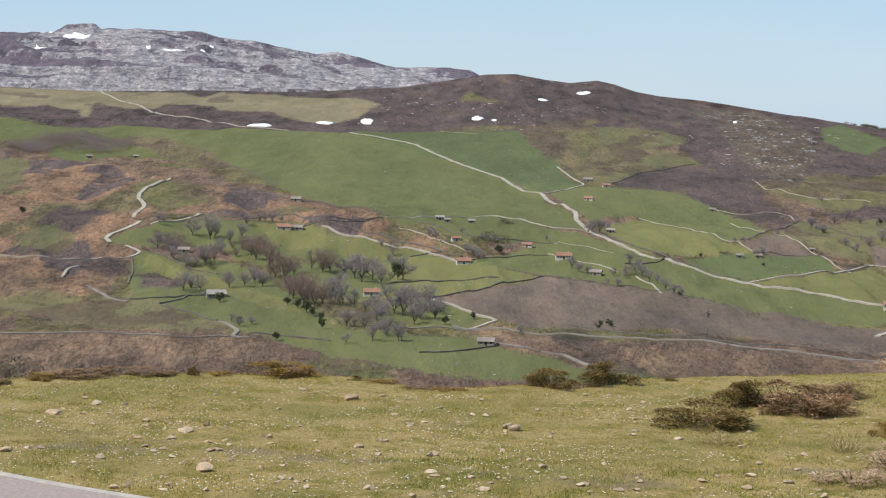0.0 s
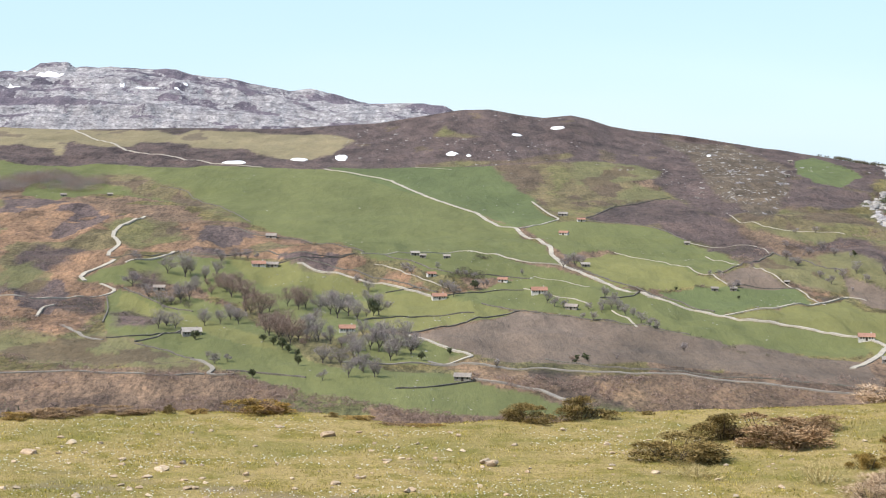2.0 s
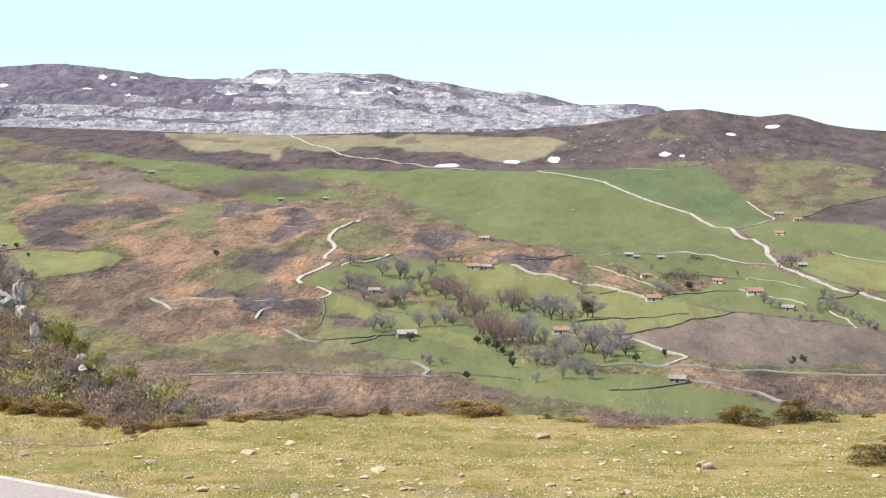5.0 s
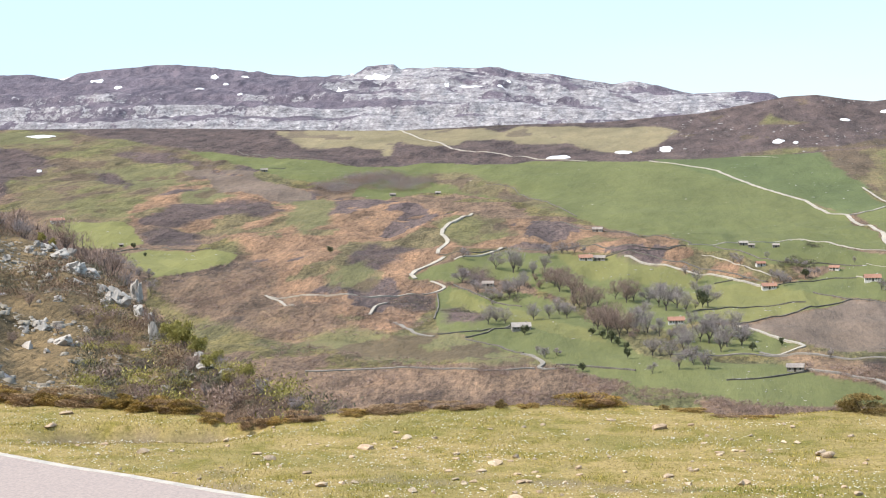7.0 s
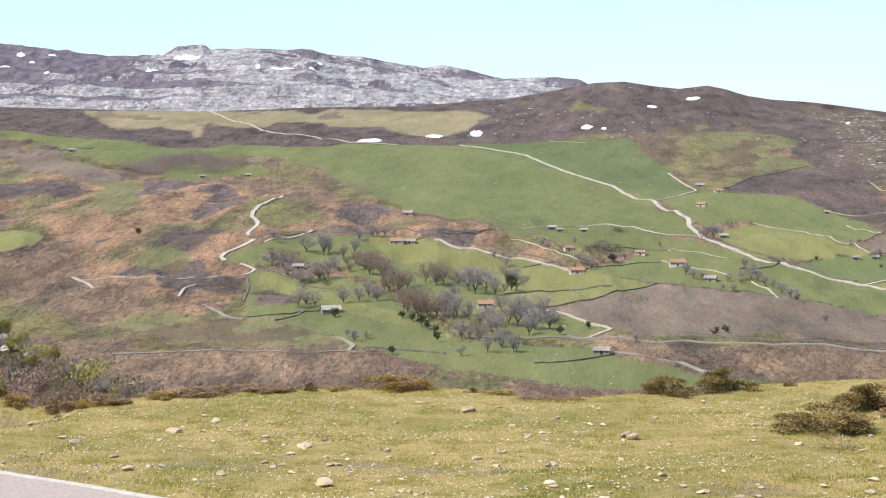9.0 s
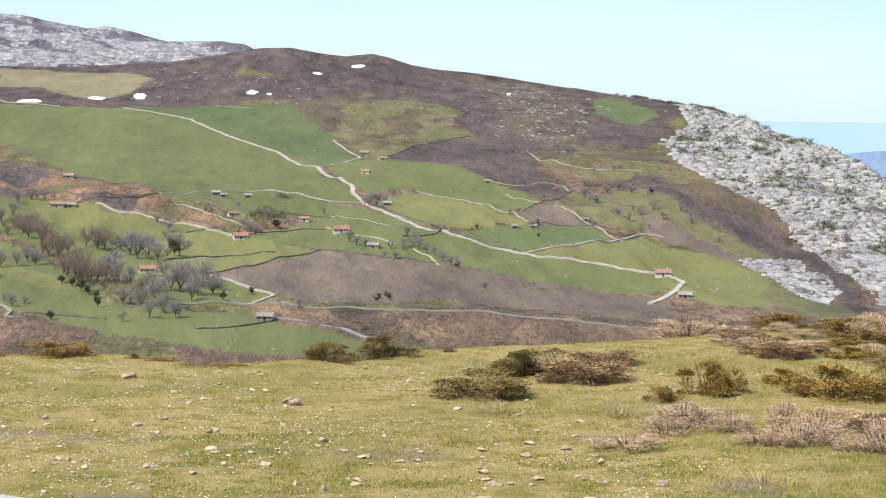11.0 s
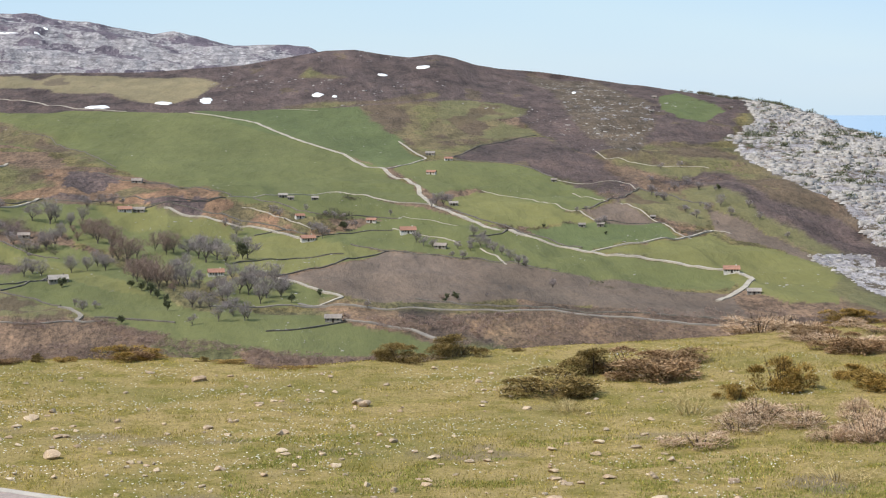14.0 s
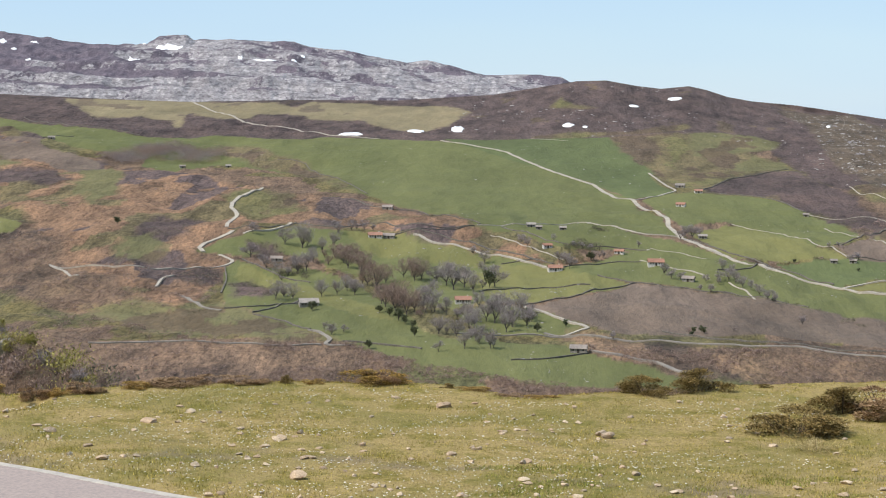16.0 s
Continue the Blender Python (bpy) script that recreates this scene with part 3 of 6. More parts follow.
LINES.append(("lane", 4.5, [(-225, 975), (-196, 985), (-161, 987), (-137, 984), (-109, 994)]))
LINES.append(("lane", 5, [(6, 1076), (31, 1062), (72, 1040), (112, 1016), (155, 1000), (178, 980), (228, 947)]))
LINES.append(("track", 3, [(-6, 1169), (5, 1140), (17, 1118), (28, 1085), (34, 1081), (22, 1074), (13, 1071)]))
LINES.append(("lane", 3.5, [(-42, 1047), (-18, 1065), (1, 1068), (13, 1071), (25, 1065)]))
LINES.append(("lane", 5, [(29, 996), (46, 989), (61, 971), (80, 933)]))
LINES.append(("track", 3.2, [(-89, 1442), (-60, 1418), (-27, 1386), (1, 1350), (16, 1334)]))
LINES.append(("track", 2.6, [(-44, 1488), (-21, 1497), (1, 1505), (31, 1523), (48, 1510), (76, 1473), (96, 1467), (109, 1468)]))
LINES.append(("track", 2, [(-33, 1452), (-16, 1431), (-3, 1403), (8, 1379), (20, 1368)]))
LINES.append(("track", 2, [(74, 1368), (88, 1342), (105, 1321), (114, 1294)]))
LINES.append(("track", 1.8, [(160, 1598), (190, 1544), (206, 1462), (221, 1392)]))
LINES.append(("track", 1.8, [(254, 1476), (261, 1408), (269, 1383), (272, 1337), (277, 1323)]))
LINES.append(("track", 1.6, [(233, 1584), (245, 1487)]))
LINES.append(("track", 2, [(288, 1359), (301, 1369), (311, 1350)]))
LINES.append(("track", 1.8, [(233, 1690), (249, 1665), (282, 1655), (287, 1596)]))
LINES.append(("track", 1.5, [(296, 1861), (297, 1805), (325, 1725), (367, 1680)]))
LINES.append(("track", 2, [(127, 1278), (135, 1250), (136, 1208)]))
LINES.append(("track", 1.6, [(83, 1411), (107, 1397), (120, 1371)]))
LINES.append(("track", 1.8, [(39, 2417), (-6, 2442)]))
LINES.append(("wall", 2.4, [(-100, 1457), (-62, 1444), (-28, 1407), (2, 1361)]))
LINES.append(("wall", 2.4, [(-184, 1503), (-149, 1483), (-133, 1546), (-84, 1464), (-46, 1482)]))
LINES.append(("wall", 2.4, [(-115, 1452), (-100, 1451), (-83, 1455), (-50, 1479)]))
LINES.append(("wall", 2.0, [(-162, 1710), (-123, 1658), (-94, 1642), (-60, 1520), (-42, 1494)]))
LINES.append(("wall", 2.2, [(-25, 1482), (1, 1439), (17, 1409), (33, 1406), (61, 1414), (80, 1405)]))
LINES.append(("wall", 2, [(20, 1334), (39, 1350), (55, 1364), (74, 1363)]))
LINES.append(("wall", 2, [(-66, 1287), (-57, 1346), (-48, 1351)]))
LINES.append(("wall", 1.6, [(-34, 1212), (1, 1254), (36, 1252)]))
LINES.append(("wall", 2, [(-16, 1166), (1, 1181), (28, 1202), (50, 1253), (66, 1271)]))
LINES.append(("wall", 2, [(-182, 1138), (-165, 1141), (-153, 1150), (-145, 1192)]))
LINES.append(("wall", 2, [(-163, 1123), (-152, 1144), (-144, 1187)]))
LINES.append(("wall", 2, [(-204, 1355), (-184, 1324), (-166, 1305), (-148, 1282)]))
LINES.append(("wall", 1.8, [(-212, 1329), (-204, 1285), (-195, 1207)]))
LINES.append(("wall", 2, [(-520, 1533), (-501, 1569), (-461, 1530), (-428, 1529)]))
LINES.append(("wall", 2, [(-229, 1450), (-200, 1443), (-185, 1507)]))
LINES.append(("wall", 1.6, [(-687, 2604), (-594, 2476), (-497, 2439)]))
LINES.append(("wall", 1.6, [(-586, 2300), (-558, 2342)]))
LINES.append(("wall", 1.6, [(-287, 2164), (-253, 2138), (-195, 1936), (-154, 1789)]))
LINES.append(("wall", 2, [(151, 1845), (193, 1820), (221, 1749), (232, 1699)]))
LINES.append(("wall", 2.4, [(218, 1432), (245, 1487), (271, 1549), (291, 1600)]))
LINES.append(("wall", 1.8, [(153, 1845), (202, 2009), (244, 2067), (268, 2089)]))
LINES.append(("wall", 1.8, [(122, 1307), (147, 1324), (161, 1358)]))
LINES.append(("wall", 2.6, [(71, 1077), (92, 1056), (128, 1022), (182, 1000), (232, 963)]))
LINES.append(("wall", 1.8, [(220, 1386), (249, 1390), (271, 1383)]))
LINES.append(("wall", 1.8, [(291, 1596), (307, 1533), (316, 1447)]))
LINES.append(("wall", 1.8, [(-23, 1358), (2, 1367), (13, 1353)]))
LINES.append(("wall", 1.6, [(42, 1293), (60, 1277), (88, 1251), (135, 1222), (165, 1180)]))
LINES.append(("wall", 2.2, [(110, 1466), (135, 1399), (159, 1359), (180, 1340), (198, 1302)]))
LINES.append(("wall", 1.8, [(-162, 1118), (-140, 1097), (-121, 1051)]))
LINES.append(("wall", 2, [(-99, 1007), (-77, 1000), (-57, 990)]))
LINES.append(("wall", 1.8, [(-11, 965), (8, 972), (28, 990)]))


# ---- ground: one sheet out to the horizon ----
COVER = {"green": (0.117, 0.123, 0.052), "olive": (0.150, 0.122, 0.070), "heath": (0.100, 0.074, 0.071), "bracken": (0.235, 0.147, 0.098), "scrub": (0.172, 0.118, 0.086),
         "lush": (0.150, 0.145, 0.058), "dark": (0.096, 0.112, 0.050), "straw": (0.205, 0.170, 0.105), "moss": (0.140, 0.129, 0.066), "fallow": (0.148, 0.112, 0.091), "stony": (0.115, 0.090, 0.070), "rock": (0.125, 0.103, 0.082)}


def inside(px, py, ring):
    hit = np.zeros(px.shape, bool)
    n = len(ring)
    xs, ys = [p[0] for p in ring], [p[1] for p in ring]
    box = (px >= min(xs)) & (px <= max(xs)) & (py >= min(ys)) & (py <= max(ys))
    px, py = px[box], py[box]
    odd = np.zeros(px.shape, bool)
    for i in range(n):
        (x0, y0), (x1, y1) = ring[i], ring[(i + 1) % n]
        if y0 == y1:
            continue
        odd ^= ((y0 > py) != (y1 > py)) & (px < (x1 - x0) * (py - y0) / (y1 - y0) + x0)
    hit[box] = odd
    return hit


def build_ground():
    bearings = np.concatenate([np.arange(-180, -26, 4.0), np.arange(-26, 24.5, 0.06), np.arange(26, 180, 4.0)])
    ranges = np.concatenate([[0.6, 3, 6, 9, 12], np.arange(14, 20, 1.0), np.arange(20, 50, 0.3), np.arange(50, 90, 1.0), np.arange(90, 290, 3.0),
                             np.arange(290, 850, 28.0), np.arange(850, 3120, 6.0), np.arange(3120, 3340, 12.0), np.arange(3340, 3800, 6.0), np.arange(3800, 4420, 11.0), np.arange(4420, 4980, 35.0)])
    bb, rr = np.meshgrid(np.radians(bearings), ranges)
    x, y = rr * np.sin(bb), rr * np.cos(bb)
    z = land(x, y)
    nr, nb = x.shape
    idx = np.arange(nr * nb).reshape(nr, nb)
    nxt = np.roll(idx, -1, axis=1)
    quads = np.stack([idx[:-1], idx[1:], nxt[1:], nxt[:-1]], -1).reshape(-1, 4)
    cap = idx[0]
    me = bpy.data.meshes.new("ground")
    me.vertices.add(nr * nb)
    me.vertices.foreach_set("co", np.stack([x, y, z], -1).astype(np.float32).ravel())
    loops = np.concatenate([quads.ravel(), cap])
    starts = np.concatenate([np.arange(len(quads)) * 4, [len(quads) * 4]])
    me.loops.add(len(loops))
    me.loops.foreach_set("vertex_index", loops.astype(np.int32))
    me.polygons.add(len(starts))
    me.polygons.foreach_set("loop_start", starts.astype(np.int32))
    me.materials.append(MEADOW)
    me.materials.append(SPUR_COVER)
    me.materials.append(HILLSIDE)
    ring = np.minimum(quads.min(1) // nb, nr - 1)
    me.polygons.foreach_set("material_index", np.concatenate([(ranges[ring] > 62).astype(np.int32) + (ranges[ring] > 840), [0]]).astype(np.int32))
    me.polygons.foreach_set("use_smooth", np.ones(len(starts), bool))
    # cover map
    col = np.empty((nr, nb, 3))
    col[:] = (0.15, 0.125, 0.06)
    mix = fbm(x / 80, y / 200, 71, 6)[..., None]
    col = np.where(mix > 0.05, np.array(COVER["scrub"]), col)
    col = np.where(mix < -0.16, np.array((0.138, 0.122, 0.064)), col)
    col = np.where((rr > 2350)[..., None], np.array(COVER["heath"]), col)
    col = np.where((rr < 1015)[..., None], np.where(mix < -0.22, np.array((0.13, 0.125, 0.06)), np.where(mix > 0.2, np.array((0.098, 0.070, 0.056)), np.array(COVER["scrub"]) * (1 + 0.4 * mix))), col)
    stone = np.zeros((nr, nb))
    rough = np.full((nr, nb), 0.75)
    wild_x, wild_y = 9 * fbm(x / 24, y / 60, 72, 6), 30 * fbm(x / 22, y / 60, 73, 6)
    shred_x, shred_y = 7 * fbm(x / 7, y / 22, 78, 3), 24 * fbm(x / 7, y / 22, 79, 3)
    far = rr > 850
    tone = fbm(x / 42, y / 120, 75, 6)
    broad = fbm(x / 75, y / 190, 77, 5)
    for k, (kind, ringpts) in enumerate(ZONES):
        # fields end at walls, wild growth frays
        if kind in ("green", "lush", "dark", "fallow"):
            share = inside(x + 0.2 * wild_x, y + 0.2 * wild_y, ringpts).astype(float)
        else:
            share = sum(inside(x + q * wild_x + p * shred_x, y + q * wild_y + p * shred_y, ringpts) for q, p in ((1.0, 0.6), (1.0, -0.6), (0.6, 1.2), (1.4, -1.2), (0.2, 0.3))) / 5.0
        share = np.where(far, share, 0.0)
        hit = share > 0.5
        c = np.array(COVER[kind])
        if kind == "bracken":
            c = c * (1 + 0.35 * tone[..., None])
            c = np.where((tone > 0.2)[..., None], np.array(COVER["heath"]) * 1.25, c)
            c = np.where((tone < -0.3)[..., None], np.array(COVER["olive"]), c)
        elif kind == "heath":
            c = np.where((tone > 0.5)[..., None], np.array((0.122, 0.092, 0.068)), c * (1 + 0.3 * tone[..., None]))
        elif kind == "straw":
            c = np.where((tone > 0.3)[..., None], np.array((0.150, 0.117, 0.083)), c * (1 + 0.2 * tone[..., None] + 0.2 * broad[..., None]))
        elif kind == "fallow":
            c = c * (1 + 0.25 * tone[..., None] + 0.2 * broad[..., None])
        elif kind == "moss":
            c = np.where((tone > 0.25)[..., None], np.array((0.118, 0.090, 0.058)), c * (1 + 0.25 * tone[..., None]))
        elif kind in ("green", "lush", "dark"):
            c = c * (1 + 0.12 * lattice(np.array([k]), np.array([3]), 9)[0] + 0.15 * tone[..., None])
        elif kind == "olive":
            c = np.where((tone + 0.4 * broad > 0.12)[..., None], np.array((0.122, 0.090, 0.064)), c * (1 + 0.3 * tone[..., None]))
            c = np.where((tone < -0.22)[..., None], np.array((0.150, 0.136, 0.066)), c)
        elif kind == "scrub":
            c = np.where((broad > 0.08)[..., None], np.array((0.215, 0.145, 0.098)), c * (1 + 0.3 * tone[..., None]))
            c = np.where((tone > 0.12)[..., None], np.array((0.108, 0.078, 0.063)), c)
        col = col + (c - col) * share[..., None]
        rough = np.where(hit, {"green": 0.14, "lush": 0.12, "dark": 0.14, "moss": 0.3, "straw": 0.2, "fallow": 0.28, "olive": 0.5, "bracken": 0.7, "scrub": 0.72}.get(kind, 0.6), rough)
        stone = np.where(hit, {"rock": 0.50, "stony": 0.36}.get(kind, 0.0), stone)
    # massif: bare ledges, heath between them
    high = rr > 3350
    deg = np.degrees(bb)
    heathy = smooth(-9.8, -12.8, deg + 2.2 * fbm(x / 200, y / 200, 80, 4))
    u = np.clip((rr - 3350) / 950, 0, 1)
    steep = np.interp(u + drift_of(x, y) * smooth(0, 0.15, u), [0, 0.035, 0.05, 0.10, 0.115, 0.16, 0.17, 0.215, 0.235, 0.35, 0.36, 0.40, 0.42, 0.85, 0.87, 0.92, 1], [0, 0.1, 1, 1, 0.15, 0.15, 1, 1, 0, 0.1, 0.75, 0.75, 0.1, 0.1, 0.5, 0.3, 0.2])
    banded = -0.05 + 0.59 * steep + 0.24 * fbm(x / 50, y / 120, 81, 5)
    open_rock = 0.61 + 0.08 * steep + 0.40 * fbm(x / 60, y / 60, 82, 5) - 0.2 * smooth(0.55, 0.7, fbm(x / 190, y / 130, 87, 3) + 0.5)
    bare = banded * heathy + open_rock * (1 - heathy)
    # purple heath, paled and blued so that its colour carries the aerial haze
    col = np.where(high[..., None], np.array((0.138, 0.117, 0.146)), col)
    stone = np.where(high, np.clip(bare, 0, 1), stone)
    stone = np.where((rr > 2400) & (rr < 3600) & (deg > 19.4), 0.62, stone)
    rough = np.where(high, 0.6, rough)
    # the rocky spur
    spur = (rr > 62) & (rr < 850)
    sp = fbm(x / 22, y / 22, 84, 5)
    col = np.where(spur[..., None], np.where((sp > 0.1)[..., None], np.array((0.115, 0.078, 0.05)), np.array((0.165, 0.119, 0.068))), col)
    scrubby = smooth(-19.5, -17.0, deg + 1.5 * sp)[..., None] * (rr < 160)[..., None]
    col = np.where(spur[..., None], col * (1 - scrubby) + np.array((0.105, 0.072, 0.052)) * scrubby, col)
    stone = np.where(spur, 0.12 + 0.36 * fbm(x / 3, y / 9, 85, 5) + 0.20 * smooth(-20.3, -22.2, deg) - 0.15 * smooth(-17, -13, deg), stone)
    # worn earth on the meadow and in the gully
    gully = smooth(0.25, 0.7, gully_of(x, y))
    worn = smooth(0.28, 0.5, fbm(x / 1.4, y / 0.7, 86, 4)) * smooth(35, 27, rr) * 0.8
    stone = np.where(rr <= 62, np.clip(gully + worn, 0, 1), stone)
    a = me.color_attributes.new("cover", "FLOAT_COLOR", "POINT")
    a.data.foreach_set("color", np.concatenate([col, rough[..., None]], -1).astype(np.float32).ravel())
    s = me.attributes.new("stone", "FLOAT", "POINT")
    s.data.foreach_set("value", stone.astype(np.float32).ravel())
    me.update()
    me.validate()
    ob = new("ground", me)
    return tagged(ob, "hill meadow falling to a wide green valley with limestone heights", "ground", kind="structure")


ground = build_ground()


def ground_z(x, y):
    return float(land(np.array([x]), np.array([y]))[0])


def part(name, bm, material, parent=None, label=""):
    me = bpy.data.meshes.new(name)
    bm.to_mesh(me)
    bm.free()
    me.materials.append(material)
    ob = new(name, me)
    ob.parent = parent
    if label:
        tagged(ob, label)
    return ob


def resampled(pts, step):
    out = []
    for (x0, y0), (x1, y1) in zip(pts, pts[1:]):
        n = max(1, int(math.hypot(x1 - x0, y1 - y0) / step))
        out += [(x0 + (x1 - x0) * i / n, y0 + (y1 - y0) * i / n) for i in range(n)]
    out.append(tuple(pts[-1]))
    for _ in range(3):
        out = [out[0]] + [tuple((a[k] + 2 * b[k] + c[k]) / 4 for k in (0, 1)) for a, b, c in zip(out, out[1:], out[2:])] + [out[-1]]
    return out


def ribbon(pts, width, lift, height=0.0, seed=0):
    """A strip laid over the land; with a height, a low wall of that height."""
    rng = random.Random(seed)
    line = resampled(pts, 4.0)
    bm = bmesh.new()
    rows = []
    at = np.array(line)
    way = np.gradient(at, axis=0)
    way /= np.maximum(np.linalg.norm(way, axis=1, keepdims=True), 1e-6)
    out = np.stack([-way[:, 1], way[:, 0]], -1)
    half = np.array([width * rng.uniform(0.42, 0.58) for _ in line])[:, None]
    left, right = at - out * half, at + out * half
    zl, zr = land(left[:, 0], left[:, 1]), land(right[:, 0], right[:, 1])
    level = np.minimum(zl, zr) if height else np.maximum(zl, zr)
    for (xa, ya), (xb, yb), z in zip(left, right, level):
        top = z + lift + height * rng.uniform(0.7, 1.15)
        rows.append([bm.verts.new(p) for p in ((xa, ya, z - 1), (xa, ya, top), (xb, yb, top), (xb, yb, z - 1))])
    for a, b in zip(rows, rows[1:]):
        for j in range(3):
            bm.faces.new((a[j], a[j + 1], b[j + 1], b[j]))
    for end in (rows[0], rows[-1]):
        bm.faces.new(end)
    bmesh.ops.recalc_face_normals(bm, faces=bm.faces)
    return bm


for k, (name, width, pts) in enumerate(LINES):
    if name == "wall":
        ob = part("field_wall", ribbon(pts, width * 0.5, 0.0, 0.85, k), DRYSTONE)
        tagged(ob, "dark drystone wall with scrub between hill pastures", "wall", "field walls of the valley")
    else:
        ob = part("track" if name == "track" else "lane", ribbon(pts, width * (0.78 if name == "track" and width > 2.2 else 0.6), 0.55 if width > 2.2 else 0.25, 0.0, k), GRAVEL if name == "track" else TARMAC_FAR)
        tagged(ob, "pale gravel track winding over the hillside" if name == "track" else "narrow grey lane along the valley", "road", kind="structure")


# ---- where things stand in the plan ----
GROVES = []
GROVES.append(('bush', 16, 3, 6, [(-188, 1352), (-152, 1323), (-144, 1288), (-171, 1312)]))
GROVES.append(('bush', 14, 4, 7, [(17, 1482), (41, 1475), (55, 1466), (41, 1499)]))
GROVES.append(('bush', 18, 3, 5, [(18, 1395), (67, 1393), (39, 1427)]))
GROVES.append(('bush', 30, 3, 6, [(99, 1238), (137, 1186), (207, 1094), (170, 1176)]))
GROVES.append(('bush', 26, 2.5, 4.5, [(513, 2553), (565, 2416), (611, 2141), (598, 2119), (540, 2339)]))
GROVES.append(('wood', 150, 9, 15, [(-470, 2116), (-444, 2242), (-422, 2286), (-352, 2204), (-342, 2130), (-396, 2130), (-438, 2088)]))
TREES = []
TREES += [('grey', -180, 1402, 14.1), ('grey', -167, 1398, 18.0), ('grey', -144, 1394, 13.9), ('grey', -151, 1383, 11.9), ('grey', -199, 1360, 13.7), ('grey', -183, 1324, 11.4), ('grey', -172, 1311, 10.5), ('grey', -160, 1315, 15.8), ('grey', -155, 1322, 14.4), ('grey', -154, 1355, 12.4), ('red', -128, 1337, 17.2), ('red', -117, 1314, 17.2), ('red', -133, 1354, 13.5), ('red', -124, 1352, 14.7), ('red', -108, 1260, 16.2), ('red', -102, 1255, 17.9), ('red', -97, 1272, 13.8), ('red', -112, 1323, 15.1), ('red', -140, 1369, 11.7), ('red', -78, 1270, 16.3), ('red', -86, 1285, 13.2), ('red', -74, 1278, 13.1), ('grey', -57, 1262, 18.0), ('grey', -51, 1237, 19.4), ('grey', -45, 1254, 16.4), ('grey', -64, 1277, 13.1), ('grey', -38, 1213, 13.8), ('dark', -28, 1235, 11.9), ('grey', -25, 1242, 15.5), ('grey', -33, 1290, 13.2)]
TREES += [('grey', -35, 1367, 10.9), ('grey', -159, 1193, 12.0), ('grey', -149, 1199, 11.7), ('grey', -156, 1209, 9.7), ('grey', -133, 1216, 12.2), ('grey', -124, 1224, 10.5), ('grey', -206, 1420, 10.6), ('grey', -145, 1439, 10.7), ('grey', -128, 1460, 10.0), ('grey', -137, 1455, 9.1), ('red', -86, 1128, 14.8), ('red', -79, 1108, 17.4), ('red', -72, 1101, 15.7), ('red', -90, 1151, 11.8), ('red', -78, 1135, 15.5), ('red', -68, 1110, 12.6), ('dark', -81, 1092, 6.2), ('dark', -75, 1078, 6.8), ('dark', -88, 1109, 4.7), ('dark', -71, 1072, 5.5), ('dark', -66, 1063, 5.5), ('dark', -63, 1026, 5.8), ('grey', -113, 1228, 14.0), ('grey', -120, 1249, 12.1), ('grey', -64, 1118, 14.3), ('grey', -57, 1117, 14.6), ('grey', -50, 1108, 12.6), ('grey', -63, 1167, 13.3), ('grey', -35, 1063, 10.9), ('grey', -41, 1038, 11.8)]
TREES += [('grey', -51, 1045, 11.3), ('grey', -22, 1100, 17.2), ('grey', -12, 1094, 17.1), ('grey', -15, 1079, 14.1), ('grey', -27, 1101, 14.1), ('grey', -7, 1130, 16.1), ('grey', -19, 1125, 15.4), ('grey', -4, 1098, 12.5), ('grey', -32, 1134, 11.6), ('grey', -1, 1113, 9.5), ('grey', -29, 1014, 11.0), ('grey', -22, 996, 10.2), ('grey', -35, 991, 11.3), ('dark', -3, 1119, 7.0), ('dark', 2, 1077, 4.9), ('dark', -130, 1138, 6.5), ('dark', -108, 1036, 3.6), ('dark', -84, 990, 5.1), ('grey', -107, 1027, 6.5), ('grey', -112, 1037, 5.3), ('grey', -101, 1034, 5.3), ('dark', -318, 1476, 6.0), ('dark', 18, 1095, 4.4), ('dark', 39, 1362, 6.2), ('grey', 41, 1365, 8.5), ('grey', 48, 1374, 6.3), ('grey', 22, 1349, 10.0), ('grey', 24, 1325, 11.3), ('grey', 17, 1362, 7.7), ('grey', 113, 1475, 10.9)]
TREES += [('grey', 118, 1475, 11.8), ('grey', 125, 1491, 8.5), ('grey', 107, 1444, 7.4), ('grey', -10, 1419, 8.9), ('grey', -5, 1406, 7.2), ('grey', 34, 1400, 5.6), ('grey', 40, 1399, 5.6), ('grey', 28, 1403, 5.6), ('grey', 14, 1424, 5.7), ('grey', 43, 1054, 5.4), ('red', 85, 1068, 4.3), ('dark', 92, 1075, 3.7), ('dark', 88, 1074, 3.7), ('grey', -472, 1396, 7.5), ('grey', -462, 1398, 10.9), ('grey', -443, 1367, 11.4), ('grey', -471, 1412, 8.5), ('grey', -432, 1352, 9.7), ('grey', -425, 1354, 8.9), ('dark', -505, 1568, 5.6), ('dark', -464, 1469, 3.9), ('grey', -413, 1317, 11.0), ('grey', 109, 1067, 3.1), ('grey', 127, 1283, 9.5), ('grey', 131, 1278, 8.8), ('grey', 134, 1261, 7.9), ('grey', 138, 1250, 7.1), ('grey', 142, 1237, 7.8), ('grey', 143, 1201, 7.6), ('grey', 145, 1181, 6.8)]
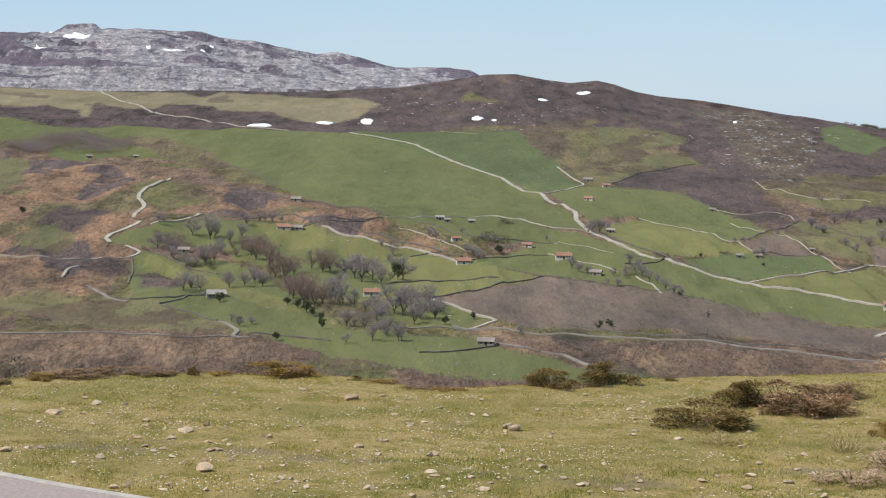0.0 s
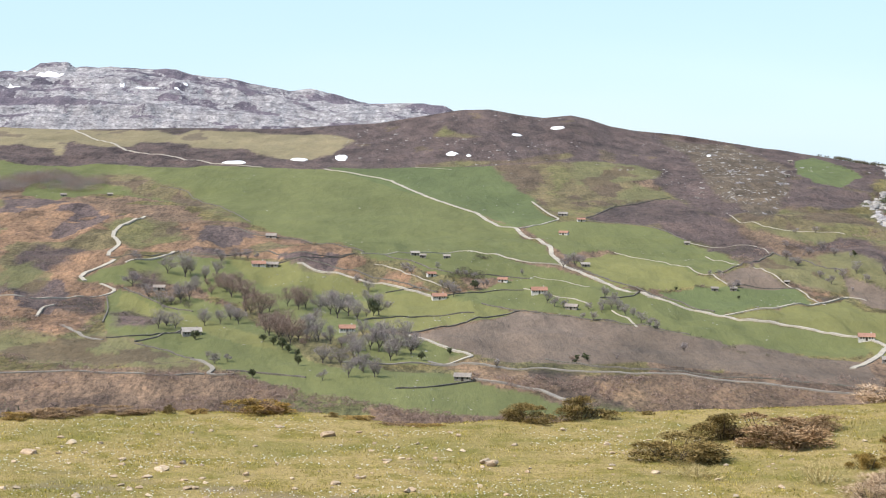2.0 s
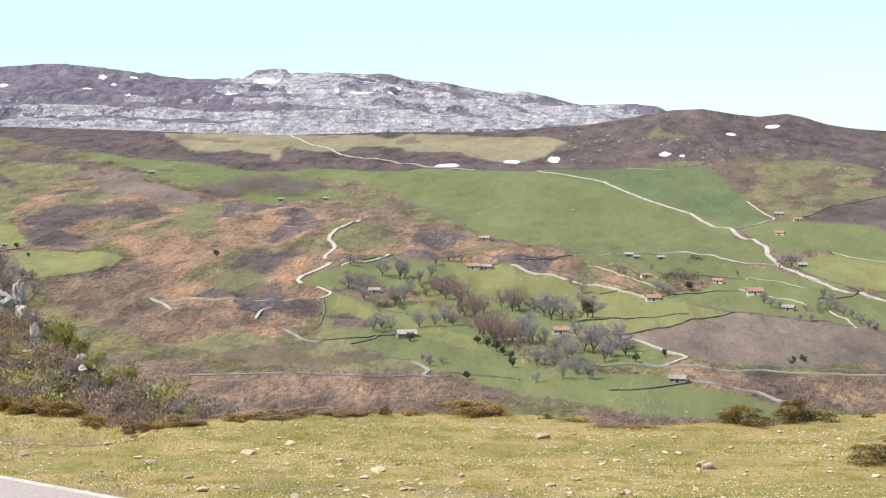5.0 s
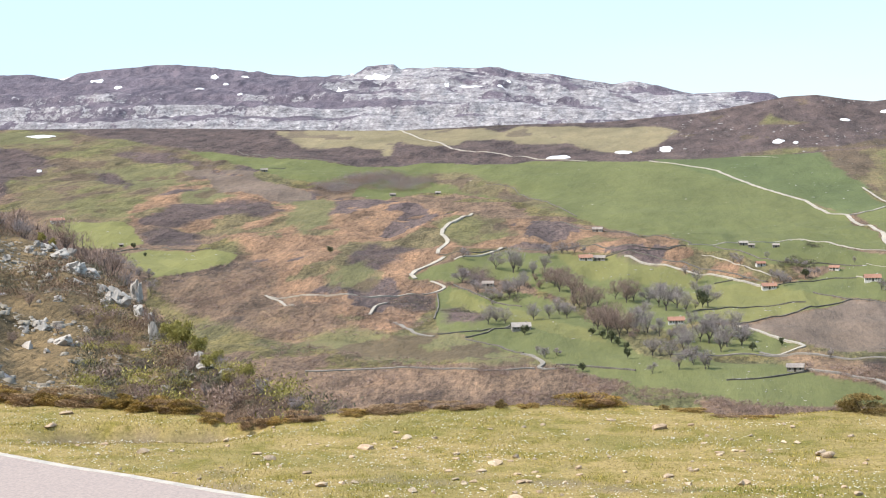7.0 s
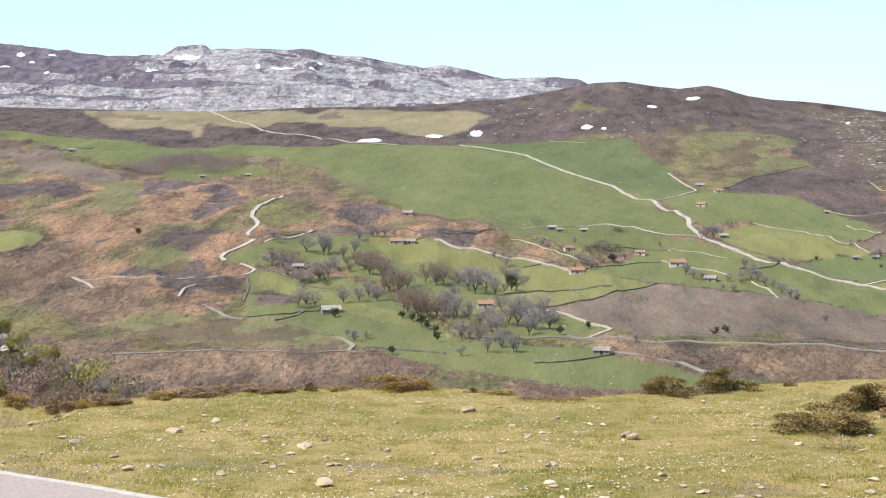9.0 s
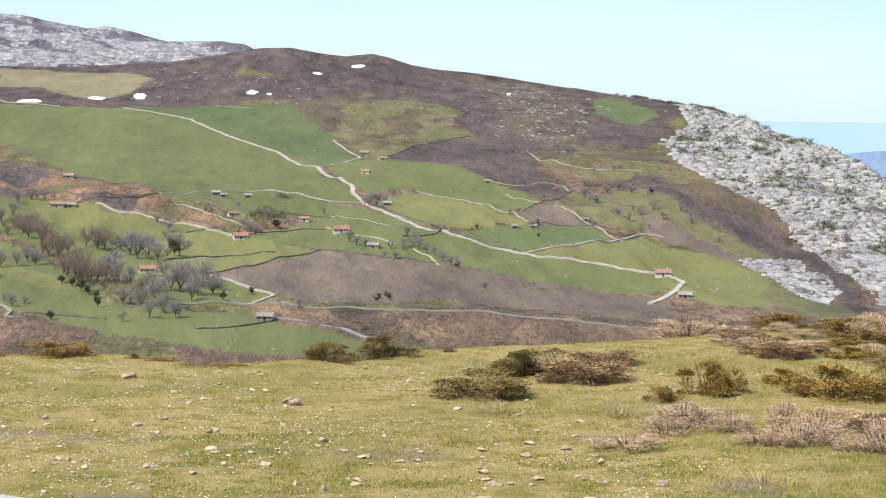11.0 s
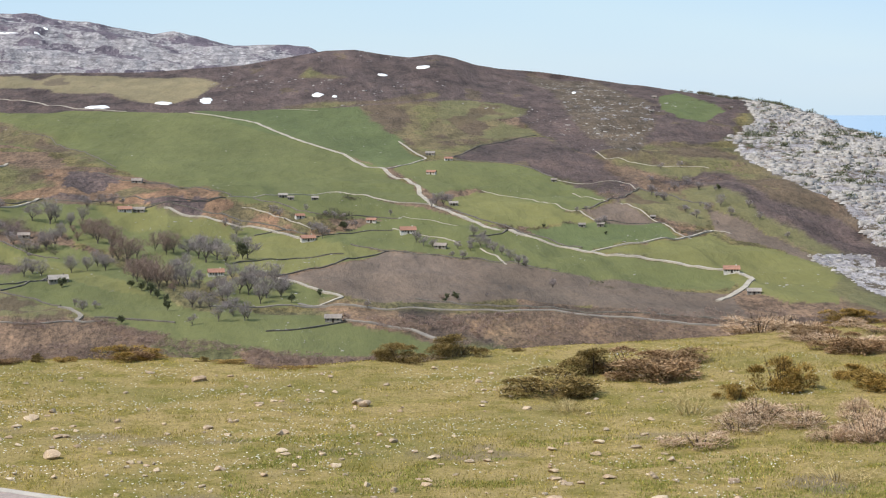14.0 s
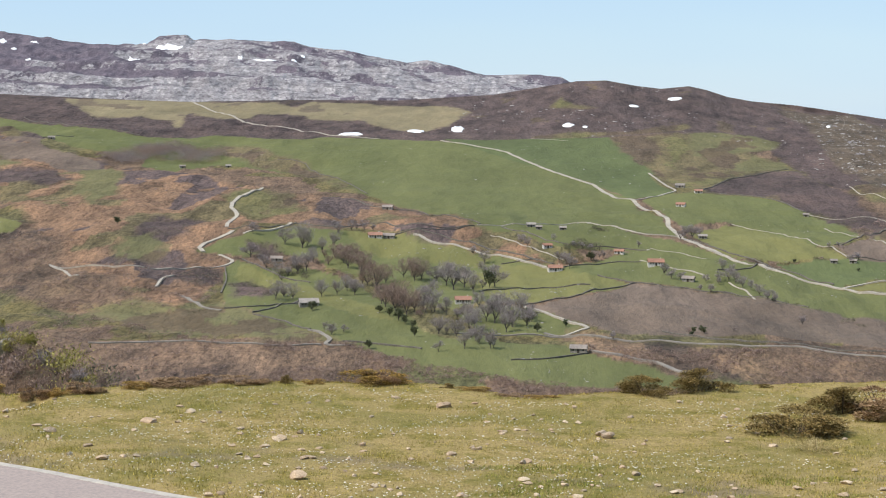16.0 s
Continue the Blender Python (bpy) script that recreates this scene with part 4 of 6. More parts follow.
TREES += [('grey', 125, 1307, 9.0), ('grey', 131, 1302, 8.2), ('dark', 146, 1199, 2.7), ('grey', 221, 1372, 7.9), ('grey', 227, 1381, 6.4), ('grey', 212, 1419, 4.9), ('grey', 219, 1421, 4.9), ('dark', 182, 1378, 3.2), ('dark', 222, 1350, 2.7), ('dark', 86, 1064, 3.0), ('dark', 93, 1069, 3.7), ('grey', 153, 1118, 5.8), ('grey', 293, 1554, 9.9), ('grey', 296, 1523, 9.7), ('grey', 314, 1568, 9.1), ('grey', 325, 1575, 11.0), ('grey', 328, 1539, 8.9), ('grey', 312, 1431, 9.2), ('grey', 323, 1438, 10.1), ('grey', 299, 1411, 8.2), ('grey', 295, 1430, 7.5), ('grey', 324, 1408, 7.4), ('dark', 339, 1516, 5.3), ('grey', 342, 1427, 6.7), ('grey', 341, 1390, 6.5), ('grey', 304, 1613, 7.5), ('grey', 329, 1703, 6.9), ('grey', 345, 1697, 6.9), ('grey', 347, 1333, 5.5), ('grey', 86, 1300, 8.9)]
TREES += [('grey', 90, 1287, 8.1), ('grey', 96, 1287, 6.6), ('grey', 123, 1498, 6.8), ('grey', 112, 1281, 6.6), ('grey', 121, 1279, 7.3), ('grey', 75, 1415, 5.6), ('grey', -38, 1095, 12.5), ('grey', -33, 1077, 11.0), ('grey', 105, 1241, 5.7), ('grey', 111, 1233, 6.3)]
HOUSES = []
HOUSES += [('red', 9.9, -118, 1440, 5), ('stone', 8.2, -108, 1444, -6), ('grey', 8.5, -125, 1655, -10), ('stone', 7.8, -180, 1357, -5), ('stone', 11.2, -134, 1154, 8), ('white', 9.2, -42, 1153, 4), ('grey', 8.2, 23, 992, -4), ('stone', 6.4, -3, 1491, 8), ('grey', 4.6, 3, 1466, 0), ('stone', 5.0, 21, 1469, 4), ('red', 6.3, 9, 1395, 20), ('red', 6.7, 60, 1391, -8), ('red', 10.7, 83, 1342, 6), ('grey', 7.7, 101, 1284, -12), ('red', 9.4, 14, 1329, 10), ('stone', 6.4, 127, 1488, 10), ('red', 7.9, 128, 1728, -15), ('stone', 8.0, -568, 2275, 0)]
HOUSES += [('stone', 6.0, -375, 2065, 8), ('stone', 5.5, -332, 2104, 0), ('red', 7.3, 152, 1835, 12), ('stone', 8.6, 139, 1890, -6), ('grey', 4.8, 231, 1681, 0), ('stone', 4.7, 209, 1375, 5), ('stone', 4.7, 222, 1372, -6), ('stone', 5.9, 486, 2565, 0), ('stone', 5.3, 432, 2296, 10), ('white', 9.6, 270, 1170, 3), ('grey', 7.5, 261, 1075, 5), ('stone', 3.6, 265, 1401, 0), ('white', 12.5, -629, 1729, 5), ('stone', 3.3, -519, 1578, 0)]
SNOW = []
SNOW += [(139, 2818, 7.3, 13.5), (205, 2919, 11.8, 19.5), (42, 2584, 8.1, 22.5), (64, 2567, 3.7, 9.0), (-157, 2553, 11.0, 19.5), (-103, 2578, 8.8, 42.0), (396, 2683, 3.1, 12.0), (-1225, 3006, 17.6, 90), (-1026, 2765, 21.1, 24.0), (-860, 2306, 3.5, 7.5), (-238, 2501, 16.5, 25.5), (-157, 2557, 10.3, 15.0), (-747, 3967, 28.7, 58.5), (-577, 3804, 5.5, 49.5)]
SNOW += [(-529, 3796, 23.0, 46.5), (-950, 3635, 6.4, 49.5), (-1086, 3950, 8.2, 55.5), (-1216, 3710, 7.8, 40.5), (-1020, 3953, 15.1, 60.0), (-780, 3769, 13.2, 33.0), (-1021, 3797, 5.7, 7.5), (-1033, 3653, 10.9, 10.5), (-1306, 3858, 10.4, 79.5), (-1304, 3817, 5.8, 49.5), (-828, 4107, 6.0, 34.5), (-479, 3855, 6.7, 6.0), (-466, 3892, 4.5, 10.5), (-1444, 4043, 12.4, 6.0)]
BUSHES = []
BUSHES += [('dark', 4.3, 32.31, 1.51, 0.49), ('dark', 5.51, 34.56, 1.25, 0.55), ('brown', 6.27, 34.03, 1.93, 0.7), ('dark', 2.17, 36.51, 0.93, 0.46), ('dark', 3.11, 37.0, 1.08, 0.53), ('brown', 10.81, 36.74, 1.38, 0.61), ('olive', 8.41, 32.32, 1.06, 0.72), ('olive', 10.51, 31.7, 1.64, 0.72), ('olive', 11.23, 30.82, 1.23, 0.85), ('dark', 4.5, 37.88, 0.25, 0.11), ('olive', 12.85, 38.41, 1.05, 0.3), ('olive', 13.98, 38.54, 1.07, 0.36), ('brown', 11.9, 37.67, 0.68, 0.34), ('olive', 10.01, 33.33, 0.8, 0.4)]
BUSHES += [('dry', 7.26, 29.31, 1.13, 0.42), ('pale', 6.36, 30.14, 0.89, 0.44), ('dry', 7.86, 28.85, 0.95, 0.35), ('dry', 9.68, 26.91, 1.07, 0.58), ('dry', 9.26, 28.75, 0.96, 0.39), ('pale', 7.26, 24.97, 0.9, 0.27), ('pale', 4.56, 30.86, 0.99, 0.27), ('pale', 8.36, 22.71, 0.28, 0.63), ('brown', 7.12, 35.7, 1.47, 0.42), ('brown', 10.81, 39.65, 0.95, 0.36), ('olive', 7.36, 31.45, 0.56, 0.37), ('brown', 10.07, 29.0, 0.62, 0.4), ('dry', 8.83, 29.4, 0.71, 0.44), ('olive', -3.1, 37.04, 1.18, 0.37)]
BUSHES += [('gold', -16.03, 39.23, 1.11, 0.49), ('gold', -16.83, 39.94, 0.72, 0.48), ('brown', -14.34, 38.08, 1.23, 0.56), ('gold', -15.58, 38.9, 1.05, 0.42), ('brown', -13.24, 37.56, 1.21, 0.44), ('brown', -11.08, 36.64, 0.64, 0.36), ('gold', -10.04, 35.59, 0.55, 0.3), ('brown', -9.18, 35.24, 0.7, 0.34), ('gold', -8.78, 35.35, 0.5, 0.26), ('dark', -1.6, 36.89, 0.31, 0.12), ('gold', -1.06, 36.57, 0.81, 0.12), ('gold', 0.19, 35.94, 0.6, 0.12), ('brown', -0.43, 36.05, 0.5, 0.1), ('gold', -12.22, 37.17, 0.66, 0.28)]
BUSHES += [('brown', -8.41, 35.65, 0.81, 0.26), ('gold', -7.42, 36.14, 0.6, 0.22), ('brown', -6.65, 36.55, 1.33, 0.27), ('brown', -5.61, 36.76, 0.92, 0.24), ('dark', -4.73, 36.98, 0.29, 0.21), ('brown', -2.96, 37.05, 0.82, 0.37), ('gold', -4.2, 37.0, 0.52, 0.15), ('brown', -15.4, 38.76, 0.96, 0.32), ('gold', -11.04, 36.62, 0.91, 0.41), ('brown', -11.46, 36.83, 0.81, 0.39), ('brown', -11.58, 36.87, 0.64, 0.4), ('brown', -14.62, 38.24, 0.96, 0.29), ('gold', -14.69, 38.27, 1.02, 0.4), ('brown', -12.77, 37.46, 0.53, 0.31)]
BUSHES += [('brown', -15.4, 38.81, 1.04, 0.48), ('olive', -11.78, 36.95, 0.96, 0.39), ('gold', -12.58, 37.37, 0.5, 0.27), ('gold', -14.38, 38.1, 0.54, 0.42), ('gold', -13.86, 37.92, 0.81, 0.43), ('olive', -15.29, 38.66, 0.89, 0.36), ('gold', -14.39, 38.12, 0.65, 0.34), ('gold', -11.23, 36.72, 0.53, 0.3), ('olive', -12.39, 37.28, 0.86, 0.4), ('gold', -10.95, 36.59, 0.96, 0.28), ('dry', 9.69, 26.8, 0.69, 0.26), ('dry', 8.56, 27.5, 1.04, 0.39), ('dry', 7.43, 29.79, 1.2, 0.25), ('dry', 9.94, 28.62, 1.13, 0.38)]
BUSHES += [('dry', 9.46, 27.2, 1.1, 0.27), ('dry', 8.9, 28.12, 1.14, 0.37), ('dry', 7.96, 27.78, 0.68, 0.24), ('dry', 8.46, 27.74, 1.1, 0.34), ('dry', 6.82, 28.7, 1.07, 0.33), ('dry', 6.02, 27.55, 1.06, 0.24)]
STONES = []
STONES += [(-0.14, 29.1, 0.17), (-0.07, 27.5, 0.14), (0.48, 27.4, 0.13), (-2.18, 27.01, 0.11), (-1.96, 26.83, 0.11), (-1.8, 26.44, 0.12), (2.48, 26.79, 0.16), (2.75, 26.86, 0.14), (2.85, 27.45, 0.11), (1.97, 27.03, 0.14), (3.57, 26.06, 0.17), (3.46, 25.47, 0.16), (3.62, 25.34, 0.1), (4.65, 24.16, 0.23), (5.63, 23.95, 0.26), (0.86, 23.78, 0.29), (1.3, 23.56, 0.19), (8.82, 26.99, 0.1), (8.07, 22.82, 0.18), (8.13, 22.48, 0.21), (-0.5, 31.9, 0.13), (-0.92, 30.39, 0.12), (1.24, 31.78, 0.31), (-13.26, 36.57, 0.25), (-13.05, 35.05, 0.24)]
STONES += [(-9.16, 33.37, 0.18), (-6.49, 28.88, 0.22), (-6.19, 29.15, 0.14), (-4.32, 29.28, 0.15), (-3.45, 29.3, 0.19), (-4.13, 31.13, 0.2), (-4.23, 30.51, 0.18), (-7.91, 31.42, 0.24), (-3.83, 31.77, 0.18), (-1.6, 34.66, 0.3), (-2.51, 35.51, 0.16), (-0.94, 30.49, 0.12), (-0.11, 27.7, 0.18), (-0.97, 26.48, 0.15), (-3.34, 27.6, 0.32), (-4.41, 26.33, 0.17), (-2.2, 27.01, 0.14), (-10.25, 32.0, 0.21), (-0.52, 32.1, 0.11), (0.13, 27.2, 0.11), (1.14, 31.98, 0.28), (-6.52, 32.66, 0.29), (-3.35, 29.31, 0.17), (-0.07, 29.2, 0.17), (-0.45, 32.1, 0.11)]
STONES += [(-0.83, 30.39, 0.14), (-0.92, 29.19, 0.12), (-4.21, 29.4, 0.14), (-4.76, 30.53, 0.14), (-4.05, 31.14, 0.22), (-4.27, 26.36, 0.14), (-1.87, 26.94, 0.11), (-2.07, 27.02, 0.11), (-0.91, 26.48, 0.14), (3.53, 25.46, 0.15), (2.04, 27.12, 0.17)]
CRAGS = []
CRAGS += [(-65.2, 202.8, 2.2, 3.4), (-63.9, 193.7, 2.9, 2.4), (-61.6, 192.4, 1.5, 1.8), (-55.8, 178.5, 1.6, 2.2), (-68.4, 201.7, 2.1, 1.5), (-74.9, 211.1, 3.9, 1.7), (-82.4, 226.5, 3.5, 1.4), (-74.1, 213.5, 2.6, 1.4), (-85.8, 231.6, 2.9, 1.1), (-65.0, 193.4, 1.8, 1.3), (-67.9, 186.0, 1.5, 0.8), (-72.0, 203.6, 1.4, 0.9), (-66.8, 173.6, 1.4, 0.6), (-61.4, 169.2, 3.1, 0.8), (-65.7, 175.1, 2.2, 0.6), (-60.2, 191.8, 1.2, 1.2)]
CRAGS += [(-42.4, 149.1, 2.2, 0.7), (-38.1, 139.9, 1.7, 0.5), (-82.3, 199.7, 1.2, 0.6), (-83.4, 212.2, 1.6, 0.8), (-44.5, 154.7, 1.4, 0.9)]
SPUR_TREES = []
SPUR_TREES += [('spring', -49.1, 165.9, 2.9), ('spring', -45.2, 156.6, 2.1), ('spring', -51.5, 171.4, 2.5), ('spring', -40.7, 146.4, 1.6), ('spring', -34.4, 131.6, 1.3), ('spring', -54.1, 176.9, 1.8), ('spring', -42.1, 148.1, 1.3), ('spring', -88.4, 237.0, 1.6), ('spring', -86.1, 234.7, 1.4), ('spring', -36.8, 135.1, 1.2), ('red', -57.7, 184.2, 2.2), ('red', -43.6, 149.8, 1.6), ('red', -34.5, 129.5, 1.3), ('red', -29.4, 118.4, 1.3), ('grey', -31.3, 123.1, 1.4), ('grey', -39.0, 141.7, 1.5)]
SPUR_TREES += [('red', -61.7, 179.7, 1.4), ('red', -64.1, 181.0, 1.3), ('red', -69.8, 183.2, 1.4), ('red', -56.7, 172.9, 1.5), ('grey', -63.9, 174.7, 1.3), ('red', -62.6, 154.8, 1.3), ('red', -65.6, 167.6, 1.2), ('grey', -26.2, 111.0, 1.1), ('red', -23.6, 105.4, 1.1), ('red', -45.6, 150.2, 1.2), ('red', -51.0, 160.1, 1.3), ('grey', -39.5, 138.5, 1.2), ('grey', -103.3, 246.3, 4.0), ('red', -108.3, 262.2, 7.4), ('red', -100.0, 245.6, 5.9), ('grey', -101.8, 253.8, 5.0)]
SPUR_TREES += [('red', -104.5, 264.5, 7.3), ('red', -98.7, 253.5, 6.4), ('grey', -93.4, 243.6, 3.9), ('red', -97.1, 257.3, 7.7), ('red', -93.0, 250.4, 5.3), ('red', -92.3, 252.7, 6.5), ('red', -83.5, 232.3, 4.5), ('red', -85.0, 240.5, 7.1), ('red', -84.4, 242.8, 7.7), ('red', -80.4, 235.5, 7.2), ('red', -75.4, 224.5, 4.7), ('grey', -74.2, 225.0, 5.0)]



def on_ground(x, y, turn=0.0, scale=(1, 1, 1), sink=0.0):
    return Matrix.Translation((x, y, ground_z(x, y) - sink)) @ Matrix.Rotation(radians(turn), 4, "Z") @ Matrix.Diagonal((*scale, 1))


def clone(proto, m):
    """A copy of a thing at the pose m, whatever the size of the first one."""
    return copy_thing(proto, m @ Matrix.Diagonal([1 / v for v in proto.scale] + [1]))


def base(name, label="", category="", group=""):
    return tagged(new(name), label, category, group)


def mesh_of(name, verts, faces, material, smooth_faces=False):
    me = bpy.data.meshes.new(name)
    me.from_pydata(verts, [], faces)
    me.materials.append(material)
    if smooth_faces:
        me.polygons.foreach_set("use_smooth", np.ones(len(me.polygons), bool))
    me.update()
    return me


def fast_triangles(name, co, material):
    """Loose triangles from an array (n, 3, 3)."""
    n = len(co)
    me = bpy.data.meshes.new(name)
    me.vertices.add(n * 3)
    me.vertices.foreach_set("co", co.astype(np.float32).ravel())
    me.loops.add(n * 3)
    me.loops.foreach_set("vertex_index", np.arange(n * 3, dtype=np.int32))
    me.polygons.add(n)
    me.polygons.foreach_set("loop_start", np.arange(0, n * 3, 3, dtype=np.int32))
    me.materials.append(material)
    me.update()
    return me


def island_material(name, stops, rough=0.85, clump=0.0):
    """Leaves, blades and twigs: each takes its own tone."""
    m, tree, bsdf = node_material(name, rough, 0.15)
    pick = tree.nodes.new("ShaderNodeNewGeometry").outputs["Random Per Island"]
    col = ramp_node(tree, pick, stops)
    slow = ramp_node(tree, noise_node(tree, 0.5, 3, 0.6), [(0.3, (0.8, 0.82, 0.8)), (0.7, (1.15, 1.12, 1.1))])
    col = mix_node(tree, col, slow, 0.8, "MULTIPLY")
    if clump:
        tuft = ramp_node(tree, noise_node(tree, clump, 4, 0.75), [(0.34, (0.45, 0.47, 0.45)), (0.5, (1, 1, 1)), (0.66, (1.5, 1.42, 1.35))])
        col = mix_node(tree, col, tuft, 1.0, "MULTIPLY")
    tree.links.new(col, bsdf.inputs["Base Color"])
    return m


# ---- road on its bench ----
ASPHALT = grained("pale_worn_asphalt", (0.305, 0.247, 0.226), (0.35, 0.288, 0.266), 160, 0.9, 0.1, 0.002)
EDGE_PAINT = grained("worn_white_line", (0.38, 0.34, 0.30), (0.47, 0.43, 0.385), 25, 0.8, 0.15, 0.003, blotch=(0.33, 0.285, 0.25))


def road_strip(near, far, z0, z1):
    """A slab between two offsets from the far edge, along the road's own line."""
    n = Vector((*ROAD_N, 0)).normalized()
    along = Vector((n.y, -n.x, 0))
    bm = bmesh.new()
    rows = []
    for k in range(61):
        s = -44 + k * 1.25
        wob = 0.03 * math.sin(s * 1.7) + 0.02 * math.sin(s * 4.1)
        ring = []
        for d, z in ((near, z0), (near, z1), (far, z1), (far, z0)):
            p = n * (ROAD_FAR + d + (wob if d > -0.3 else 0)) + along * s
            ring.append(bm.verts.new((p.x, p.y, z)))
        rows.append(ring)
    for a, b in zip(rows, rows[1:]):
        for j in range(4):
            bm.faces.new((a[j], a[(j + 1) % 4], b[(j + 1) % 4], b[j]))
    bm.faces.new(rows[0])
    bm.faces.new(rows[-1][::-1])
    bmesh.ops.recalc_face_normals(bm, faces=bm.faces)
    return bm


road = tagged(part("road", road_strip(-5.4, 0.0, -0.30, 0.03), ASPHALT), "pale worn asphalt road along the edge of the meadow", "road", kind="structure")
part("edge_line", road_strip(-0.20, -0.03, 0.0, 0.036), EDGE_PAINT, road, "faded white edge line")

# ---- barns and houses of the valley ----
RENDER_WHITE = grained("limewashed_wall", (0.40, 0.375, 0.34), (0.66, 0.635, 0.60), 0.7, 0.9, 0.2, 0.03)
RUBBLE = grained("grey_rubble_wall", (0.16, 0.145, 0.125), (0.36, 0.335, 0.30), 1.4, 0.95, 0.5, 0.08)
TILE_RED = grained("clay_tile_roof", (0.23, 0.125, 0.09), (0.35, 0.20, 0.15), 1.2, 0.9, 0.3, 0.05, per_object=0.12)
SLAB_GREY = grained("stone_slab_roof", (0.20, 0.18, 0.165), (0.34, 0.31, 0.285), 1.0, 0.9, 0.4, 0.06, per_object=0.15)
DARK_WOOD = grained("weathered_dark_wood", (0.03, 0.025, 0.02), (0.075, 0.06, 0.05), 3.0, 0.9, 0.2, 0.02)


def box(bm, x0, x1, y0, y1, z0, z1):
    v = [bm.verts.new((x, y, z)) for z in (z0, z1) for x, y in ((x0, y0), (x1, y0), (x1, y1), (x0, y1))]
    for f in ((0, 3, 2, 1), (4, 5, 6, 7), (0, 1, 5, 4), (1, 2, 6, 5), (2, 3, 7, 6), (3, 0, 4, 7)):
        bm.faces.new([v[i] for i in f])


def boxed(name, spans, material, parent, label=""):
    bm = bmesh.new()
    for s in spans:
        box(bm, *s)
    return part(name, bm, material, parent, label)


def barn(width, kind):
    """A stone hill barn with a low gabled roof; the long side looks down the slope."""
    words = {"red": "pale stone hill barn with a red clay tile roof", "white": "white limewashed farmhouse with a red tile roof",
             "grey": "small grey stone barn with a slab roof", "stone": "weathered stone hut with a dull slab roof"}
    top = base("barn" if kind != "white" else "farmhouse", words[kind] + "", "house", "hill barns of the valley")
    d, h = min(width * 0.62, 7.0), 1.5 + 0.09 * width
    wall_mat = RENDER_WHITE if kind in ("red", "white") else RUBBLE
    w = width / 2
    ridge = h + d * 0.30
    bm = bmesh.new()
    v = [bm.verts.new(p) for p in ((-w, -d / 2, -2), (w, -d / 2, -2), (w, d / 2, -2), (-w, d / 2, -2), (-w, -d / 2, h), (w, -d / 2, h), (w, d / 2, h), (-w, d / 2, h), (-w, 0, ridge), (w, 0, ridge))]
    for f in ((0, 1, 5, 4), (2, 3, 7, 6), (1, 2, 6, 9, 5), (3, 0, 4, 8, 7)):
        bm.faces.new([v[i] for i in f])
    part("wall", bm, wall_mat, top)
    bm = bmesh.new()
    o = 0.45
    drop = o * (ridge - h) / (d / 2)
    for side in (-1, 1):
        e = [(-w - o, side * (d / 2 + o), h - drop), (w + o, side * (d / 2 + o), h - drop), (w + o, 0, ridge), (-w - o, 0, ridge)]
        lo = [bm.verts.new((a, b, c + 0.03)) for a, b, c in e]
        hi = [bm.verts.new((a, b, c + 0.28)) for a, b, c in e]
        bm.faces.new(hi)
        bm.faces.new(lo[::-1])
        for i in range(4):
            bm.faces.new((lo[i], lo[(i + 1) % 4], hi[(i + 1) % 4], hi[i]))
    bmesh.ops.recalc_face_normals(bm, faces=bm.faces)
    roof = part("roof", bm, TILE_RED if kind in ("red", "white") else SLAB_GREY, top)
    if width > 9:
        boxed("chimney", [(w * 0.5, w * 0.5 + 0.7, -0.2, 0.5, ridge - 0.5, ridge + 0.9)], wall_mat, roof)
    boxed("door", [(-0.6, 0.6, -d / 2 - 0.06, -d / 2 + 0.1, 0, 2.0)], DARK_WOOD, top)
    places = [-0.62, 0.62] if width < 9 else [-0.7, -0.38, 0.38, 0.7]
    for p in places:
        boxed("window", [(p * w - 0.4, p * w + 0.4, -d / 2 - 0.05, -d / 2 + 0.1, h * 0.45, h * 0.45 + 0.95)], DARK_WOOD, top)
    return top


for kind, width, hx, hy, turn in HOUSES:
    barn(width, kind).matrix_basis = on_ground(hx, hy, turn - math.degrees(math.atan2(hx, hy)), sink=0.2)

# ---- old snow lying in hollows ----
OLD_SNOW = grained("old_snow", (0.78, 0.80, 0.84), (0.90, 0.91, 0.92), 0.25, 0.7, 0.2, 0.2)


def snow_patch(k, cx, cy, half_w, half_d):
    rng = random.Random(900 + k)
    b = math.atan2(cx, cy)
    ux, uy = math.cos(b), -math.sin(b)
    vx, vy = math.sin(b), math.cos(b)
    wob = [rng.uniform(0.7, 1.15) for _ in range(18)]
    verts, faces = [], []
    for ring, lift in ((0.0, 1.3), (0.5, 1.2), (0.85, 0.8), (1.0, -0.6)):
        for i in range(18):
            a = 2 * math.pi * i / 18
            q = ring * (1 + (wob[i] - 1) * ring)
            px, py = math.cos(a) * half_w * q * 1.05, math.sin(a) * half_d * q
            x, y = cx + ux * px + vx * py, cy + uy * px + vy * py
            verts.append((x - cx, y - cy, ground_z(x, y) + lift - ground_z(cx, cy)))
    for r in range(3):
        for i in range(18):
            j = (i + 1) % 18
            faces.append((r * 18 + i, r * 18 + 18 + i, r * 18 + 18 + j, r * 18 + j))
    ob = new("snow_patch", mesh_of("snow_patch", verts, faces, OLD_SNOW, True))
    ob.location = (cx, cy, ground_z(cx, cy))
    return tagged(ob, "thin patch of old white snow on the brown heath", "snow", "snow patches of the heights")


for k, (sx, sy, sw, sd) in enumerate(SNOW):
    snow_patch(k, sx, sy, sw, sd)

